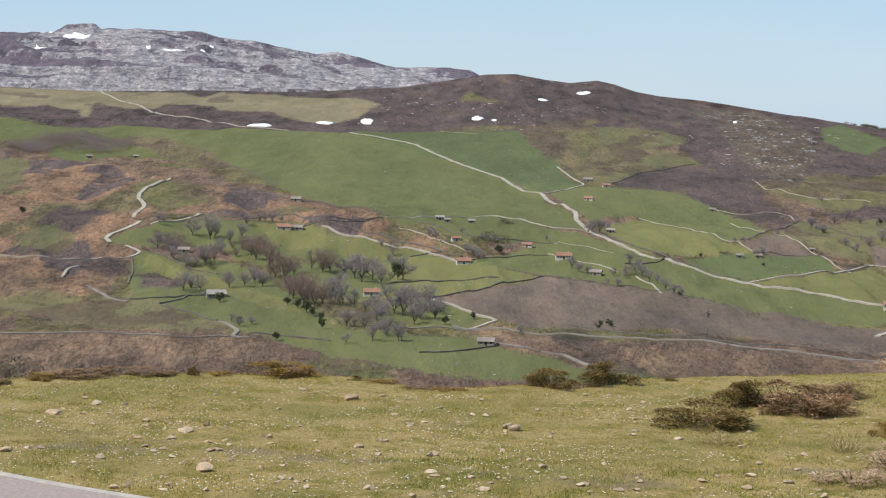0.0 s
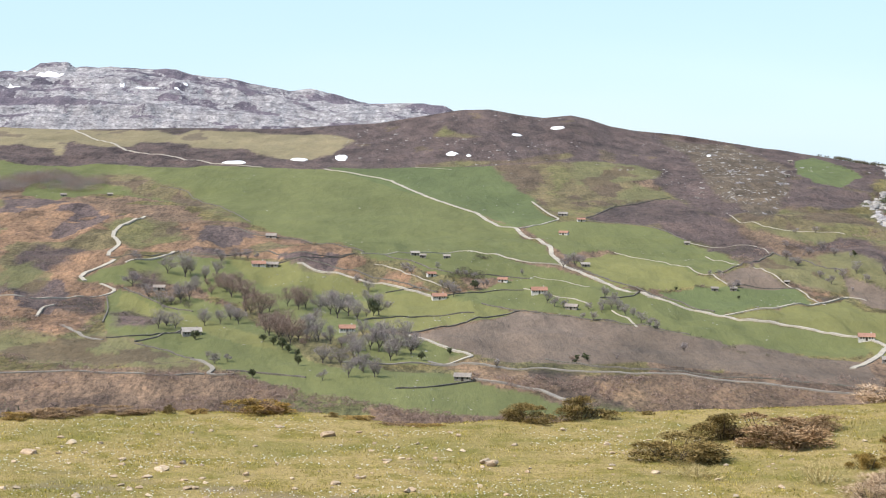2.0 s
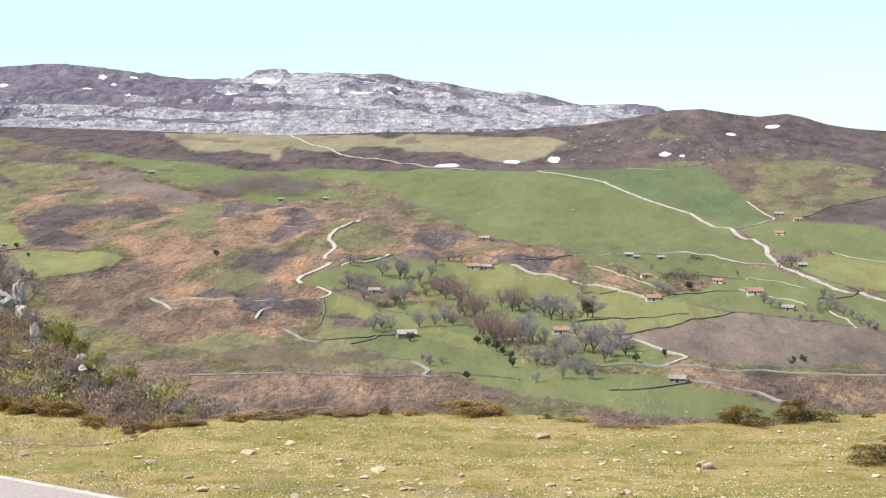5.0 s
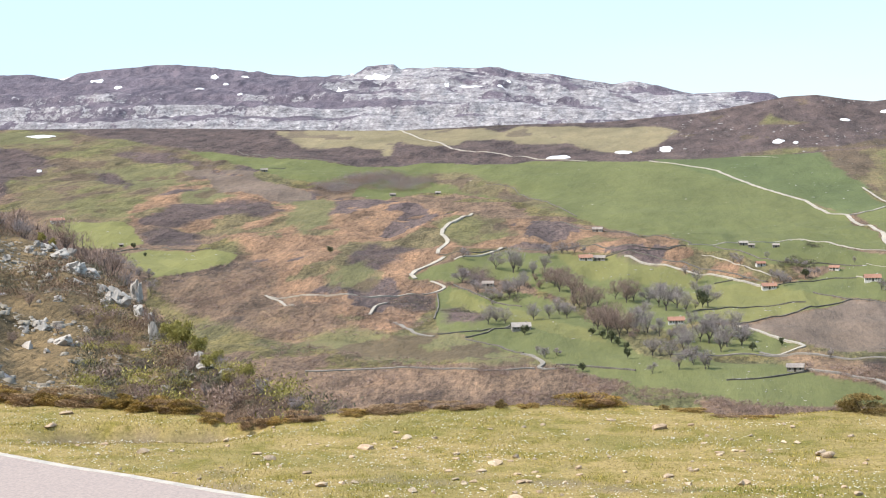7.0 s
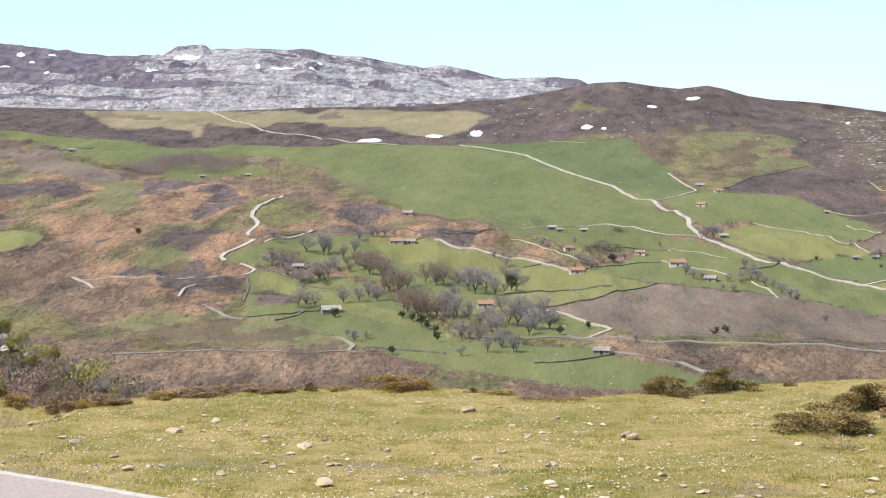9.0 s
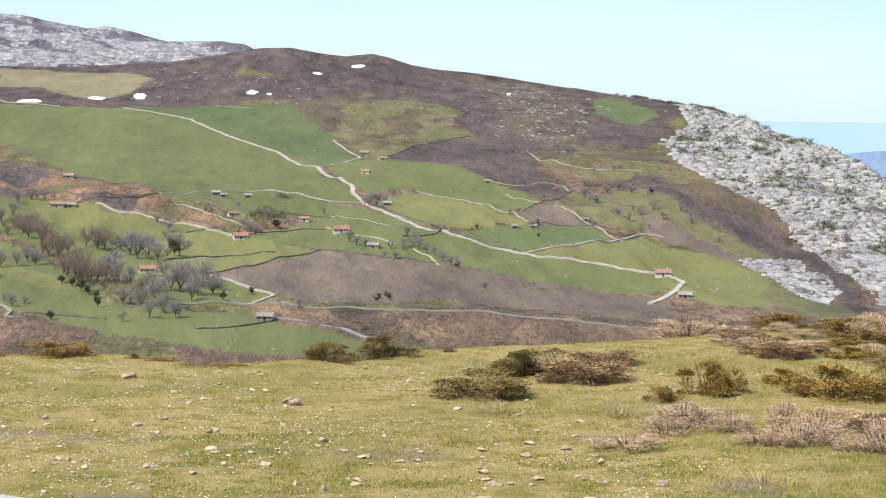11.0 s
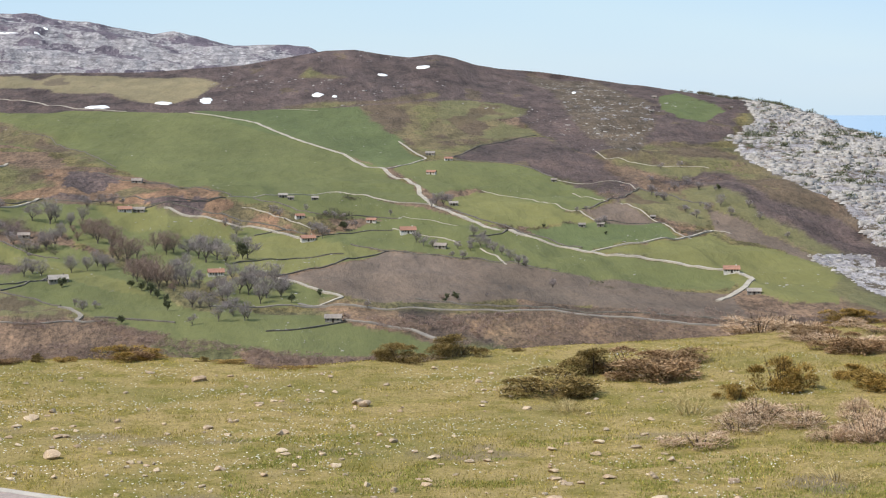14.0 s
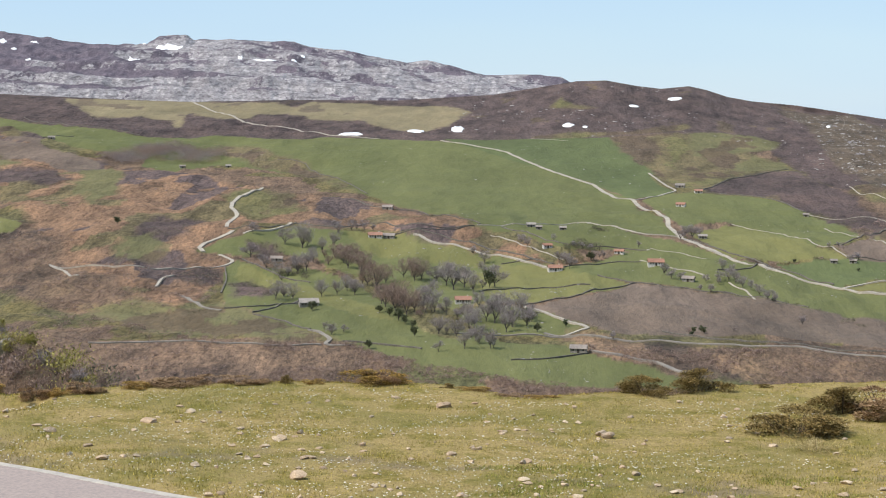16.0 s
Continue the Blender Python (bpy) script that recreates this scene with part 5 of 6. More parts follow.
# ---- trees ----
BARK = grained("grey_bark", (0.07, 0.06, 0.055), (0.15, 0.132, 0.122), 2.0, 0.95, 0.3, 0.05)
TWIG_GREY = island_material("bare_grey_twigs", [(0, (0.16, 0.138, 0.138)), (0.6, (0.275, 0.236, 0.234)), (1, (0.38, 0.335, 0.33))])
TWIG_RED = island_material("budding_red_twigs", [(0, (0.15, 0.105, 0.09)), (0.6, (0.265, 0.19, 0.16)), (1, (0.355, 0.265, 0.22))])
TWIG_BROWN = island_material("brown_scrub_twigs", [(0, (0.10, 0.065, 0.045)), (0.6, (0.20, 0.135, 0.095)), (1, (0.30, 0.21, 0.15))])
LEAF_DARK = island_material("dark_evergreen_leaves", [(0, (0.06, 0.068, 0.035)), (0.6, (0.11, 0.12, 0.068)), (1, (0.16, 0.165, 0.10))])
LEAF_BUSH = island_material("dull_shrub_leaves", [(0, (0.075, 0.07, 0.045)), (0.6, (0.13, 0.12, 0.08)), (1, (0.18, 0.155, 0.11))])
LEAF_SPRING = island_material("fresh_yellow_green_leaves", [(0, (0.16, 0.145, 0.04)), (0.6, (0.30, 0.265, 0.075)), (1, (0.40, 0.35, 0.13))])


def limb(bm, p0, p1, r0, r1, sides=5):
    d = (p1 - p0).normalized()
    side = d.cross(Vector((0.3, 0.9, 0.1))).normalized()
    up = d.cross(side)
    rings = []
    for p, r in ((p0, r0), (p1, r1)):
        rings.append([bm.verts.new(p + (side * math.cos(a) + up * math.sin(a)) * r) for a in (2 * math.pi * i / sides for i in range(sides))])
    for i in range(sides):
        j = (i + 1) % sides
        bm.faces.new((rings[0][i], rings[0][j], rings[1][j], rings[1][i]))
    bm.faces.new(rings[1])


def tree_model(seed, twig, label, leaves=420, spread=0.42, trunk_h=0.22, leaf=0.07, slim=0.25):
    """A tree one metre high: trunk with limbs, and a crown of loose twigs or leaves in uneven clumps."""
    rng = random.Random(seed)
    top = base("tree", label, "tree", "trees of the valley")
    bm = bmesh.new()
    fork = Vector((rng.uniform(-0.02, 0.02), rng.uniform(-0.02, 0.02), trunk_h))
    limb(bm, Vector((0, 0, -0.08)), fork, 0.028, 0.020, 6)
    ends = []
    for i in range(9):
        a = i * 2.4 + rng.uniform(-0.4, 0.4)
        e = Vector((math.cos(a) * rng.uniform(0.12, spread * 0.8), math.sin(a) * rng.uniform(0.12, spread * 0.8), rng.uniform(trunk_h + 0.18, 0.86)))
        limb(bm, fork, e, 0.013, 0.004, 4)
        ends.append(e)
        for _ in range(2):
            g = e.lerp(fork, rng.uniform(0.2, 0.6))
            f = g + Vector((rng.uniform(-0.16, 0.16), rng.uniform(-0.16, 0.16), rng.uniform(0.04, 0.2)))
            limb(bm, g, f, 0.006, 0.002, 3)
            ends.append(f)
    part("trunk", bm, BARK, top)
    tri = np.empty((leaves, 3, 3))
    for n in range(leaves):
        c = rng.choice(ends) + Vector((rng.gauss(0, 0.075), rng.gauss(0, 0.075), rng.gauss(0.02, 0.06)))
        out = (c - fork + Vector((0, 0, 0.2))).normalized()
        d = (out + Vector((rng.gauss(0, 0.5), rng.gauss(0, 0.5), rng.gauss(0.15, 0.4)))).normalized()
        s = d.cross(Vector((rng.gauss(0, 1), rng.gauss(0, 1), rng.gauss(0, 1)))).normalized()
        ln = leaf * rng.uniform(0.6, 1.5)
        tri[n] = (c - s * ln * slim, c + s * ln * slim, c + d * ln)
    crown = new("crown", fast_triangles("crown", tri, twig))
    crown.parent = top
    return top


MODELS = {
    "grey": [tree_model(11 + i, TWIG_GREY, "bare grey leafless tree on the pasture slope", 1300, 0.46, 0.12, 0.095, 0.045) for i in range(5)],
    "red": [tree_model(31 + i, TWIG_RED, "leafless tree with reddish budding twigs", 1400, 0.46, 0.10, 0.095, 0.05) for i in range(3)],
    "dark": [tree_model(51 + i, LEAF_DARK, "small dark evergreen tree in the pasture", 420, 0.30, 0.10, 0.13, 0.30) for i in range(2)],
    "spring": [tree_model(71 + i, LEAF_SPRING, "young tree in fresh yellow-green leaf", 2600, 0.34, 0.10, 0.055, 0.28) for i in range(2)],
}
USED = set()


def plant(kind, x, y, h, rng):
    proto = rng.choice(MODELS[kind])
    wide = h * rng.uniform(0.85, 1.25)
    m = on_ground(x, y, rng.uniform(0, 360), (wide, wide, h), 0.0)
    if proto.name in USED:
        return clone(proto, m)
    USED.add(proto.name)
    proto.matrix_basis = m
    bpy.context.view_layer.update()
    return proto


rng = random.Random(5)
for kind, x, y, h in TREES:
    plant(kind, x, y, h * rng.uniform(0.9, 1.05), rng)
    # undergrowth and saplings beside it
    if kind != "dark" and h > 7 and rng.random() < 0.5:
        plant(kind, x + rng.gauss(0, 6), y + rng.gauss(0, 12), h * rng.uniform(0.35, 0.65), rng)
# on the spur and behind it
for kind, x, y, h in SPUR_TREES:
    plant(kind, x, y, h, rng)


# ---- loose scrub of the valley and blocks of the limestone ridge ----
LIMESTONE = grained("pale_limestone", (0.26, 0.243, 0.222), (0.52, 0.495, 0.46), 0.9, 0.95, 0.6, 0.15, blotch=(0.20, 0.185, 0.16), per_object=0.1)
SCREE = grained("limestone_blocks", (0.22, 0.206, 0.198), (0.47, 0.45, 0.435), 0.35, 0.95, 0.6, 0.4, blotch=(0.17, 0.155, 0.13))
SPUR_STONE = grained("buff_grey_stones", (0.19, 0.165, 0.135), (0.36, 0.325, 0.275), 0.8, 0.95, 0.5, 0.1, blotch=(0.15, 0.125, 0.095))
FIELDSTONE = grained("field_stone", (0.33, 0.26, 0.18), (0.58, 0.48, 0.36), 14, 0.95, 0.5, 0.01, blotch=(0.26, 0.19, 0.13), per_object=0.25)


def scattered_clumps(seed, rings, per, twigs, size, height, leaf=1.0, keep=-0.1, avoid=()):
    """Many low shrubs as loose triangles."""
    rs = np.random.RandomState(seed)
    out = []
    for ring, n in zip(rings, per):
        xs, ys = np.array([p[0] for p in ring]), np.array([p[1] for p in ring])
        px, py = rs.uniform(xs.min(), xs.max(), n * 6), rs.uniform(ys.min(), ys.max(), n * 6)
        ok = inside(px, py, ring) & (fbm(px / 35, py / 35, 91, 3) > keep)
        for field in avoid:
            ok &= ~inside(px, py, field)
        px, py = px[ok][:n], py[ok][:n]
        pz = land(px, py)
        s = rs.uniform(size[0], size[1], len(px)) * rs.uniform(0.6, 1.3, len(px))
        c = np.stack([px, py, pz], -1)[:, None, :] + rs.normal(0, 0.33, (len(px), twigs, 3)) * s[:, None, None] * np.array([1, 1, 0.4])
        c[..., 2] += 0.35 * s[:, None] * height
        d = rs.normal(0, 1, c.shape)
        d[..., 2] = np.abs(d[..., 2]) + 0.4
        d /= np.linalg.norm(d, axis=-1, keepdims=True)
        side = np.cross(d, rs.normal(0, 1, c.shape))
        side /= np.linalg.norm(side, axis=-1, keepdims=True)
        ln = s[:, None, None] * rs.uniform(0.12, 0.30, (len(px), twigs, 1)) * height * leaf
        tri = np.stack([c - side * ln * 0.17, c + side * ln * 0.17, c + d * ln], 2)
        out.append(tri.reshape(-1, 3, 3))
    return np.concatenate(out)


SCRUB_AREAS = [[(-130, 870), (60, 870), (120, 1000), (0, 1010), (-140, 990)], [(-420, 900), (-130, 880), (-150, 1100), (-420, 1250)], [(60, 880), (330, 930), (420, 1080), (150, 1000)],
               [(-420, 1250), (-200, 1100), (-190, 1330), (-330, 1400)], [(-620, 1250), (-330, 1300), (-330, 1450), (-560, 1500)], [(100, 1250), (300, 1500), (420, 1700), (330, 1700), (120, 1350)]]
WOOD = [ring for kind, n, h0, h1, ring in GROVES if kind == "wood"]
for name, seed, twig, label in (("bare_wood", 41, TWIG_RED, "leafless reddish wood along the upper pasture"), ("grey_wood", 42, TWIG_GREY, "leafless grey wood along the upper pasture")):
    tagged(new(name, fast_triangles(name, scattered_clumps(seed, WOOD, [70], 640, (11, 18), 1.0, 0.24, -9), twig)), label, "wood", kind="stuff")
PASTURES = [ring for kind, ring in ZONES if kind in ("green", "lush", "dark", "moss")]
tagged(new("valley_scrub", fast_triangles("valley_scrub", scattered_clumps(3, SCRUB_AREAS, [1500, 1500, 800, 700, 600, 500], 46, (1.2, 3.6), 1.0, avoid=PASTURES), TWIG_RED)), "loose reddish-brown leafless scrub on the valley sides", "scrub", kind="stuff")
HEDGES = [ring for kind, n, h0, h1, ring in GROVES if kind == "bush"]
tagged(new("field_shrubs", fast_triangles("field_shrubs", scattered_clumps(5, HEDGES, [40] * len(HEDGES), 60, (2.0, 5.0), 1.0), LEAF_BUSH)), "dull low shrubs along the field edges", "scrub", kind="stuff")
CREST_STRIP = [(r * math.sin(radians(b)), r * math.cos(radians(b))) for b, r in ((11.5, 2790), (13, 2690), (14.5, 2540), (16.4, 2330), (16.4, 2375), (14.5, 2590), (13, 2745), (11.5, 2850))]
tagged(new("crest_shrubs", fast_triangles("crest_shrubs", scattered_clumps(13, [CREST_STRIP], [240], 110, (3.5, 7.0), 1.0), LEAF_BUSH)), "low shrubs along the crest of the ridge", "scrub", kind="stuff")
ROUGH = [ring for kind, ring in ZONES if kind in ("bracken", "scrub", "heath", "olive")]
tagged(new("rough_growth", fast_triangles("rough_growth", scattered_clumps(17, ROUGH, [260] * len(ROUGH), 16, (1.0, 3.4), 0.8), LEAF_BUSH)), "dark tufts of heath and bramble on the rough slopes", "scrub", kind="stuff")
SPUR_AREA = [[(-125, 150), (-45, 128), (-40, 190), (-60, 235), (-110, 275), (-130, 250)]]
tagged(new("spur_scrub", fast_triangles("spur_scrub", scattered_clumps(4, SPUR_AREA, [2600], 44, (0.7, 1.7), 0.8), TWIG_BROWN)), "thin reddish leafless scrub on the rocky spur", "scrub", kind="stuff")
tagged(new("spur_heather", fast_triangles("spur_heather", scattered_clumps(6, SPUR_AREA, [2200], 44, (0.6, 1.6), 0.7), LEAF_BUSH)), "olive heather tufts on the rocky spur", "scrub", kind="stuff")


SPUR_NOSE = [[(-48, 88), (-14, 84), (-18, 112), (-44, 138)]]
tagged(new("slope_heather", fast_triangles("slope_heather", scattered_clumps(18, SPUR_NOSE, [1700], 44, (0.3, 0.8), 0.7, 0.7, -9), LEAF_BUSH)), "olive-brown heather on the slope below the meadow", "scrub", kind="stuff")
tagged(new("slope_twigs", fast_triangles("slope_twigs", scattered_clumps(19, SPUR_NOSE, [500], 44, (0.3, 0.8), 0.9, 0.7, -9), TWIG_BROWN)), "reddish leafless scrub on the slope below the meadow", "scrub", kind="stuff")

THICKET = [[(-64, 185), (-47, 132), (-34, 110), (-27, 98), (-24, 118), (-36, 150), (-50, 190)]]
for name, seed, n, cover, label in (("spring_thicket", 23, 90, LEAF_SPRING, "young shrubs in fresh yellow-green leaf below the crags"), ("brown_thicket", 24, 120, TWIG_BROWN, "brown leafless shrubs below the crags"),
                                    ("grey_thicket", 25, 80, TWIG_RED, "reddish budding shrubs below the crags"), ("olive_thicket", 26, 90, LEAF_BUSH, "dull olive shrubs below the crags")):
    tagged(new(name, fast_triangles(name, scattered_clumps(seed, THICKET, [n], 420, (0.9, 2.3), 0.9, 0.5, -9), cover)), label, "scrub", kind="stuff")


def block_field(seed, ring, n, size, squash, keep=-1.0, spread=60, material=None):
    """Thousands of angular blocks joined in one mesh."""
    rs = np.random.RandomState(seed)
    unit = np.array([(-1, -1, -1), (1, -1, -1), (1, 1, -1), (-1, 1, -1), (-1, -1, 1), (1, -1, 1), (1, 1, 1), (-1, 1, 1)], float) * 0.5
    face = np.array([(4, 5, 6, 7), (0, 1, 5, 4), (1, 2, 6, 5), (2, 3, 7, 6), (3, 0, 4, 7)])
    xs, ys = np.array([p[0] for p in ring]), np.array([p[1] for p in ring])
    px, py = rs.uniform(xs.min(), xs.max(), n * 5), rs.uniform(ys.min(), ys.max(), n * 5)
    ok = inside(px, py, ring) & (fbm(px / spread, py / spread, 92, 4) > keep)
    px, py = px[ok][:n], py[ok][:n]
    pz = land(px, py)
    n = len(px)
    s = size[0] + (size[1] - size[0]) * rs.uniform(0, 1, n) ** 4
    shape = s[:, None] * np.stack([rs.uniform(0.8, 2.2, n), rs.uniform(0.7, 1.2, n), rs.uniform(0.5, 1.1, n) * squash], -1)
    v = unit[None] * (1 + rs.uniform(-0.45, 0.3, (n, 8, 3))) * shape[:, None, :]
    a = -np.arctan2(px, py) + rs.normal(0, 0.5, n)
    ca, sa = np.cos(a)[:, None], np.sin(a)[:, None]
    x, y = v[..., 0] * ca - v[..., 1] * sa, v[..., 0] * sa + v[..., 1] * ca
    co = np.stack([x + px[:, None], y + py[:, None], v[..., 2] + pz[:, None] + 0.12 * s[:, None] * squash], -1)
    loops = (face[None] + (np.arange(n) * 8)[:, None, None]).reshape(-1)
    me = bpy.data.meshes.new("blocks")
    me.vertices.add(n * 8)
    me.vertices.foreach_set("co", co.astype(np.float32).ravel())
    me.loops.add(len(loops))
    me.loops.foreach_set("vertex_index", loops.astype(np.int32))
    me.polygons.add(n * 5)
    me.polygons.foreach_set("loop_start", np.arange(0, n * 20, 4, dtype=np.int32))
    me.materials.append(material or SCREE)
    me.update()
    return me


RIDGE = [ring for kind, ring in ZONES if kind == "rock"]
tagged(new("ridge_blocks", block_field(7, RIDGE[0], 26000, (0.5, 6.0), 0.75, -0.12, 45)), "pale broken limestone blocks covering the ridge", "rocks", kind="stuff")
FIELDS = [ring for kind, ring in ZONES if kind in ("green", "dark", "lush")]
for k, ring in enumerate(FIELDS):
    wide = max(p[0] for p in ring) - min(p[0] for p in ring)
    tagged(new("pasture_stones", block_field(110 + k, ring, int(14 + wide * 0.2), (0.3, 1.3), 0.6, 0.12, 50)), "pale limestone boulders scattered over the pasture", "rocks", kind="stuff")
MOOR = max((ring for kind, ring in ZONES if kind == "heath"), key=len)
tagged(new("moor_stones", block_field(140, MOOR, 420, (0.6, 3.0), 0.6, 0.1, 90)), "pale stones dotted over the brown moor", "rocks", kind="stuff")
tagged(new("slope_blocks", block_field(8, RIDGE[1], 260, (0.8, 3.0), 0.6)), "patch of pale limestone blocks on the slope", "rocks", kind="stuff")
tagged(new("heath_blocks", block_field(9, [r for k, r in ZONES if k == "stony"][0], 260, (0.7, 2.4), 0.6, 0.0, 40)), "scattered pale limestone blocks in the heath", "rocks", kind="stuff")
tagged(new("ridge_shrubs", fast_triangles("ridge_shrubs", scattered_clumps(12, [RIDGE[0]], [420], 110, (3.5, 9.0), 1.0), LEAF_DARK)), "dark shrubs between the limestone blocks", "scrub", kind="stuff")
tagged(new("ridge_heather", fast_triangles("ridge_heather", scattered_clumps(27, [RIDGE[0]], [1500], 60, (2.0, 5.0), 0.8), TWIG_BROWN)), "brown heather between the limestone blocks", "scrub", kind="stuff")
tagged(new("spur_stones", block_field(10, SPUR_AREA[0], 9000, (0.10, 0.6), 0.8, -0.08, 7, SPUR_STONE)), "loose grey stones strewn over the rocky spur", "rocks", kind="stuff")

def fractured_mesh(name, seed, material, cuts, planes, rough, flat=1.0):
    """A crag or stone of about one metre, broken along flat joints."""
    rng = random.Random(seed)
    off = Vector((seed * 7.3, seed * 3.1, seed * 5.7))
    joints = []
    for _ in range(planes):
        n = Vector((rng.gauss(0, 1), rng.gauss(0, 1), rng.gauss(0, 0.8))).normalized()
        joints.append((n, rng.uniform(0.24, 0.44)))
    bm = bmesh.new()
    bmesh.ops.create_icosphere(bm, subdivisions=cuts, radius=0.62)
    for v in bm.verts:
        v.co *= 1 + rough * (noise.noise(v.co * 2.4 + off) + 0.9 * (noise.cell(v.co * 3.4 + off) - 0.5))
        for n, d in joints:
            past = v.co.dot(n) - d
            if past > 0:
                v.co -= n * past * 0.92
        v.co *= 1 + 0.25 * rough * noise.noise(v.co * 9 + off)
        v.co.z *= flat
    me = bpy.data.meshes.new(name)
    bm.to_mesh(me)
    bm.free()
    me.materials.append(material)
    return me


SMALL_CRAGS = [fractured_mesh("crag", 61 + i, LIMESTONE, 3, 12, 0.35) for i in range(5)]
CRAG_MESHES = [fractured_mesh("crag", 3 + i, LIMESTONE, 4, 16, 0.5) for i in range(5)]
rng = random.Random(8)
for k, (x, y, w, h) in enumerate(CRAGS):
    ob = new("crag", CRAG_MESHES[k % 5])
    ob.matrix_basis = on_ground(x, y, rng.uniform(0, 360), (w * 0.95, w * 0.9, max(h * 1.35, w * 0.55)), -h * 0.2)
    tagged(ob, "pale grey limestone crag standing out of the spur", "rock", "crags of the spur")
    for _ in range(4):
        q = min(w * rng.uniform(0.2, 0.42), 1.3)
        ob = new("crag", SMALL_CRAGS[rng.randrange(5)])
        ob.matrix_basis = on_ground(x + rng.gauss(0, 0.7) * w, y + rng.gauss(0, 1.1) * w, rng.uniform(0, 360), (q, q, q * rng.uniform(0.7, 1.2)), -0.1 * q)
        tagged(ob, "small grey limestone outcrop among the crags", "rock", "crags of the spur")

# ---- the meadow ----
STONE_MESHES = [fractured_mesh("stone", 21 + i, FIELDSTONE, 2, 9, 0.2, 0.55) for i in range(8)]
rng = random.Random(9)


def set_stone(x, y, w):
    ob = new("stone", STONE_MESHES[rng.randrange(8)])
    ob.matrix_basis = on_ground(x, y, rng.uniform(0, 360), (w * rng.uniform(0.9, 1.2), w * rng.uniform(0.7, 1.0), w * rng.uniform(0.7, 1.0)), -0.12 * w)
    return tagged(ob, "pale weathered field stone lying in the turf", "stone", "stones of the meadow")


for x, y, w in STONES:
    set_stone(x, y, w)
for _ in range(420):
    b, r = rng.uniform(-22, 14), 23 + 13 * rng.random() ** 1.4
    x, y = r * math.sin(radians(b)), r * math.cos(radians(b))
    if ROAD_N[0] * x + ROAD_N[1] * y > ROAD_FAR + 0.3:
        set_stone(x, y, rng.uniform(0.05, 0.13) if rng.random() < 0.85 else rng.uniform(0.12, 0.2))

TURF = island_material("turf_blades", [(0, (0.066, 0.057, 0.010)), (0.4, (0.235, 0.197, 0.030)), (0.8, (0.44, 0.35, 0.072)), (1, (0.68, 0.545, 0.20))], clump=7.0)
STRAW = island_material("straw", [(0, (0.24, 0.18, 0.075)), (0.6, (0.43, 0.335, 0.155)), (1, (0.58, 0.475, 0.26))])
PETAL = island_material("white_petals", [(0, (0.70, 0.70, 0.66)), (1, (0.86, 0.86, 0.84))])
BUTTER = island_material("yellow_petals", [(0, (0.55, 0.42, 0.04)), (1, (0.70, 0.55, 0.08))])


def meadow_spots(rs, n, r0, r1, b0=-24.5, b1=23.0):
    r = np.sqrt(rs.uniform(r0 ** 2, r1 ** 2, n))
    b = np.radians(rs.uniform(b0, b1, n))
    x, y = r * np.sin(b), r * np.cos(b)
    ok = (ROAD_N[0] * x + ROAD_N[1] * y > ROAD_FAR + 0.02) & (gully_of(x, y) < 0.3)
    return x[ok], y[ok]


def blades(rs, x, y, tall, wide):
    n = len(x)
    z = land(x, y)
    a = rs.uniform(0, 2 * np.pi, n)
    h = tall * rs.uniform(0.4, 1.3, n)
    lean = rs.normal(0, 0.5, (n, 2)) * h[:, None]
    s = np.stack([np.cos(a), np.sin(a)], -1) * (wide * rs.uniform(0.6, 1.3, n))[:, None]
    p = np.stack([x, y], -1)
    tri = np.empty((n, 3, 3))
    tri[:, 0, :2], tri[:, 1, :2], tri[:, 2, :2] = p - s, p + s, p + lean
    tri[:, 0, 2] = tri[:, 1, 2] = z - 0.01
    tri[:, 2, 2] = z + h
    return tri


rs = np.random.RandomState(14)
x, y = meadow_spots(rs, 330000, 21.5, 47)
tuft = 0.6 + 0.9 * smooth(-0.1, 0.5, fbm(x / 0.8, y / 0.8, 95, 3))
tagged(new("turf", fast_triangles("turf", blades(rs, x, y, 0.030 * tuft, 0.0055), TURF)), "short yellow-green grazed turf of the meadow", "grass", kind="stuff")
x, y = meadow_spots(rs, 120000, 21.5, 47)
ok = fbm(x / 1.5, y / 1.0, 96, 4) > 0.02
tagged(new("dry_grass", fast_triangles("dry_grass", blades(rs, x[ok], y[ok], 0.032, 0.0055), STRAW)), "dry straw-coloured grass in the turf", "grass", kind="stuff")


def petals(seed, n, size, keep, material, name, label):
    rs = np.random.RandomState(seed)
    x, y = meadow_spots(rs, n, 22, 42)
    ok = (fbm(x / 1.1, y / 1.1, 97, 3) > keep + 0.45 * smooth(2, 9, x)) & (np.hypot(x, y) < np.interp(np.degrees(np.arctan2(x, y)), EDGE_B, EDGE_R) - 1.2)
    x, y = x[ok], y[ok]
    z = land(x, y) + rs.uniform(0.02, 0.06, len(x))
    s = size * rs.uniform(0.6, 1.5, len(x))
    c = np.stack([x, y, z], -1)
    out = []
    for k in range(3):
        a0, a1 = 2 * np.pi * k / 3, 2 * np.pi * (k + 1) / 3
        rim0 = c + np.stack([np.cos(a0) * s, np.sin(a0) * s, 0.4 * s], -1)
        rim1 = c + np.stack([np.cos(a1) * s, np.sin(a1) * s, 0.4 * s], -1)
        out.append(np.stack([c, rim0, rim1], 1))
    return tagged(new(name, fast_triangles(name, np.concatenate(out), material)), label, "flowers", kind="stuff")


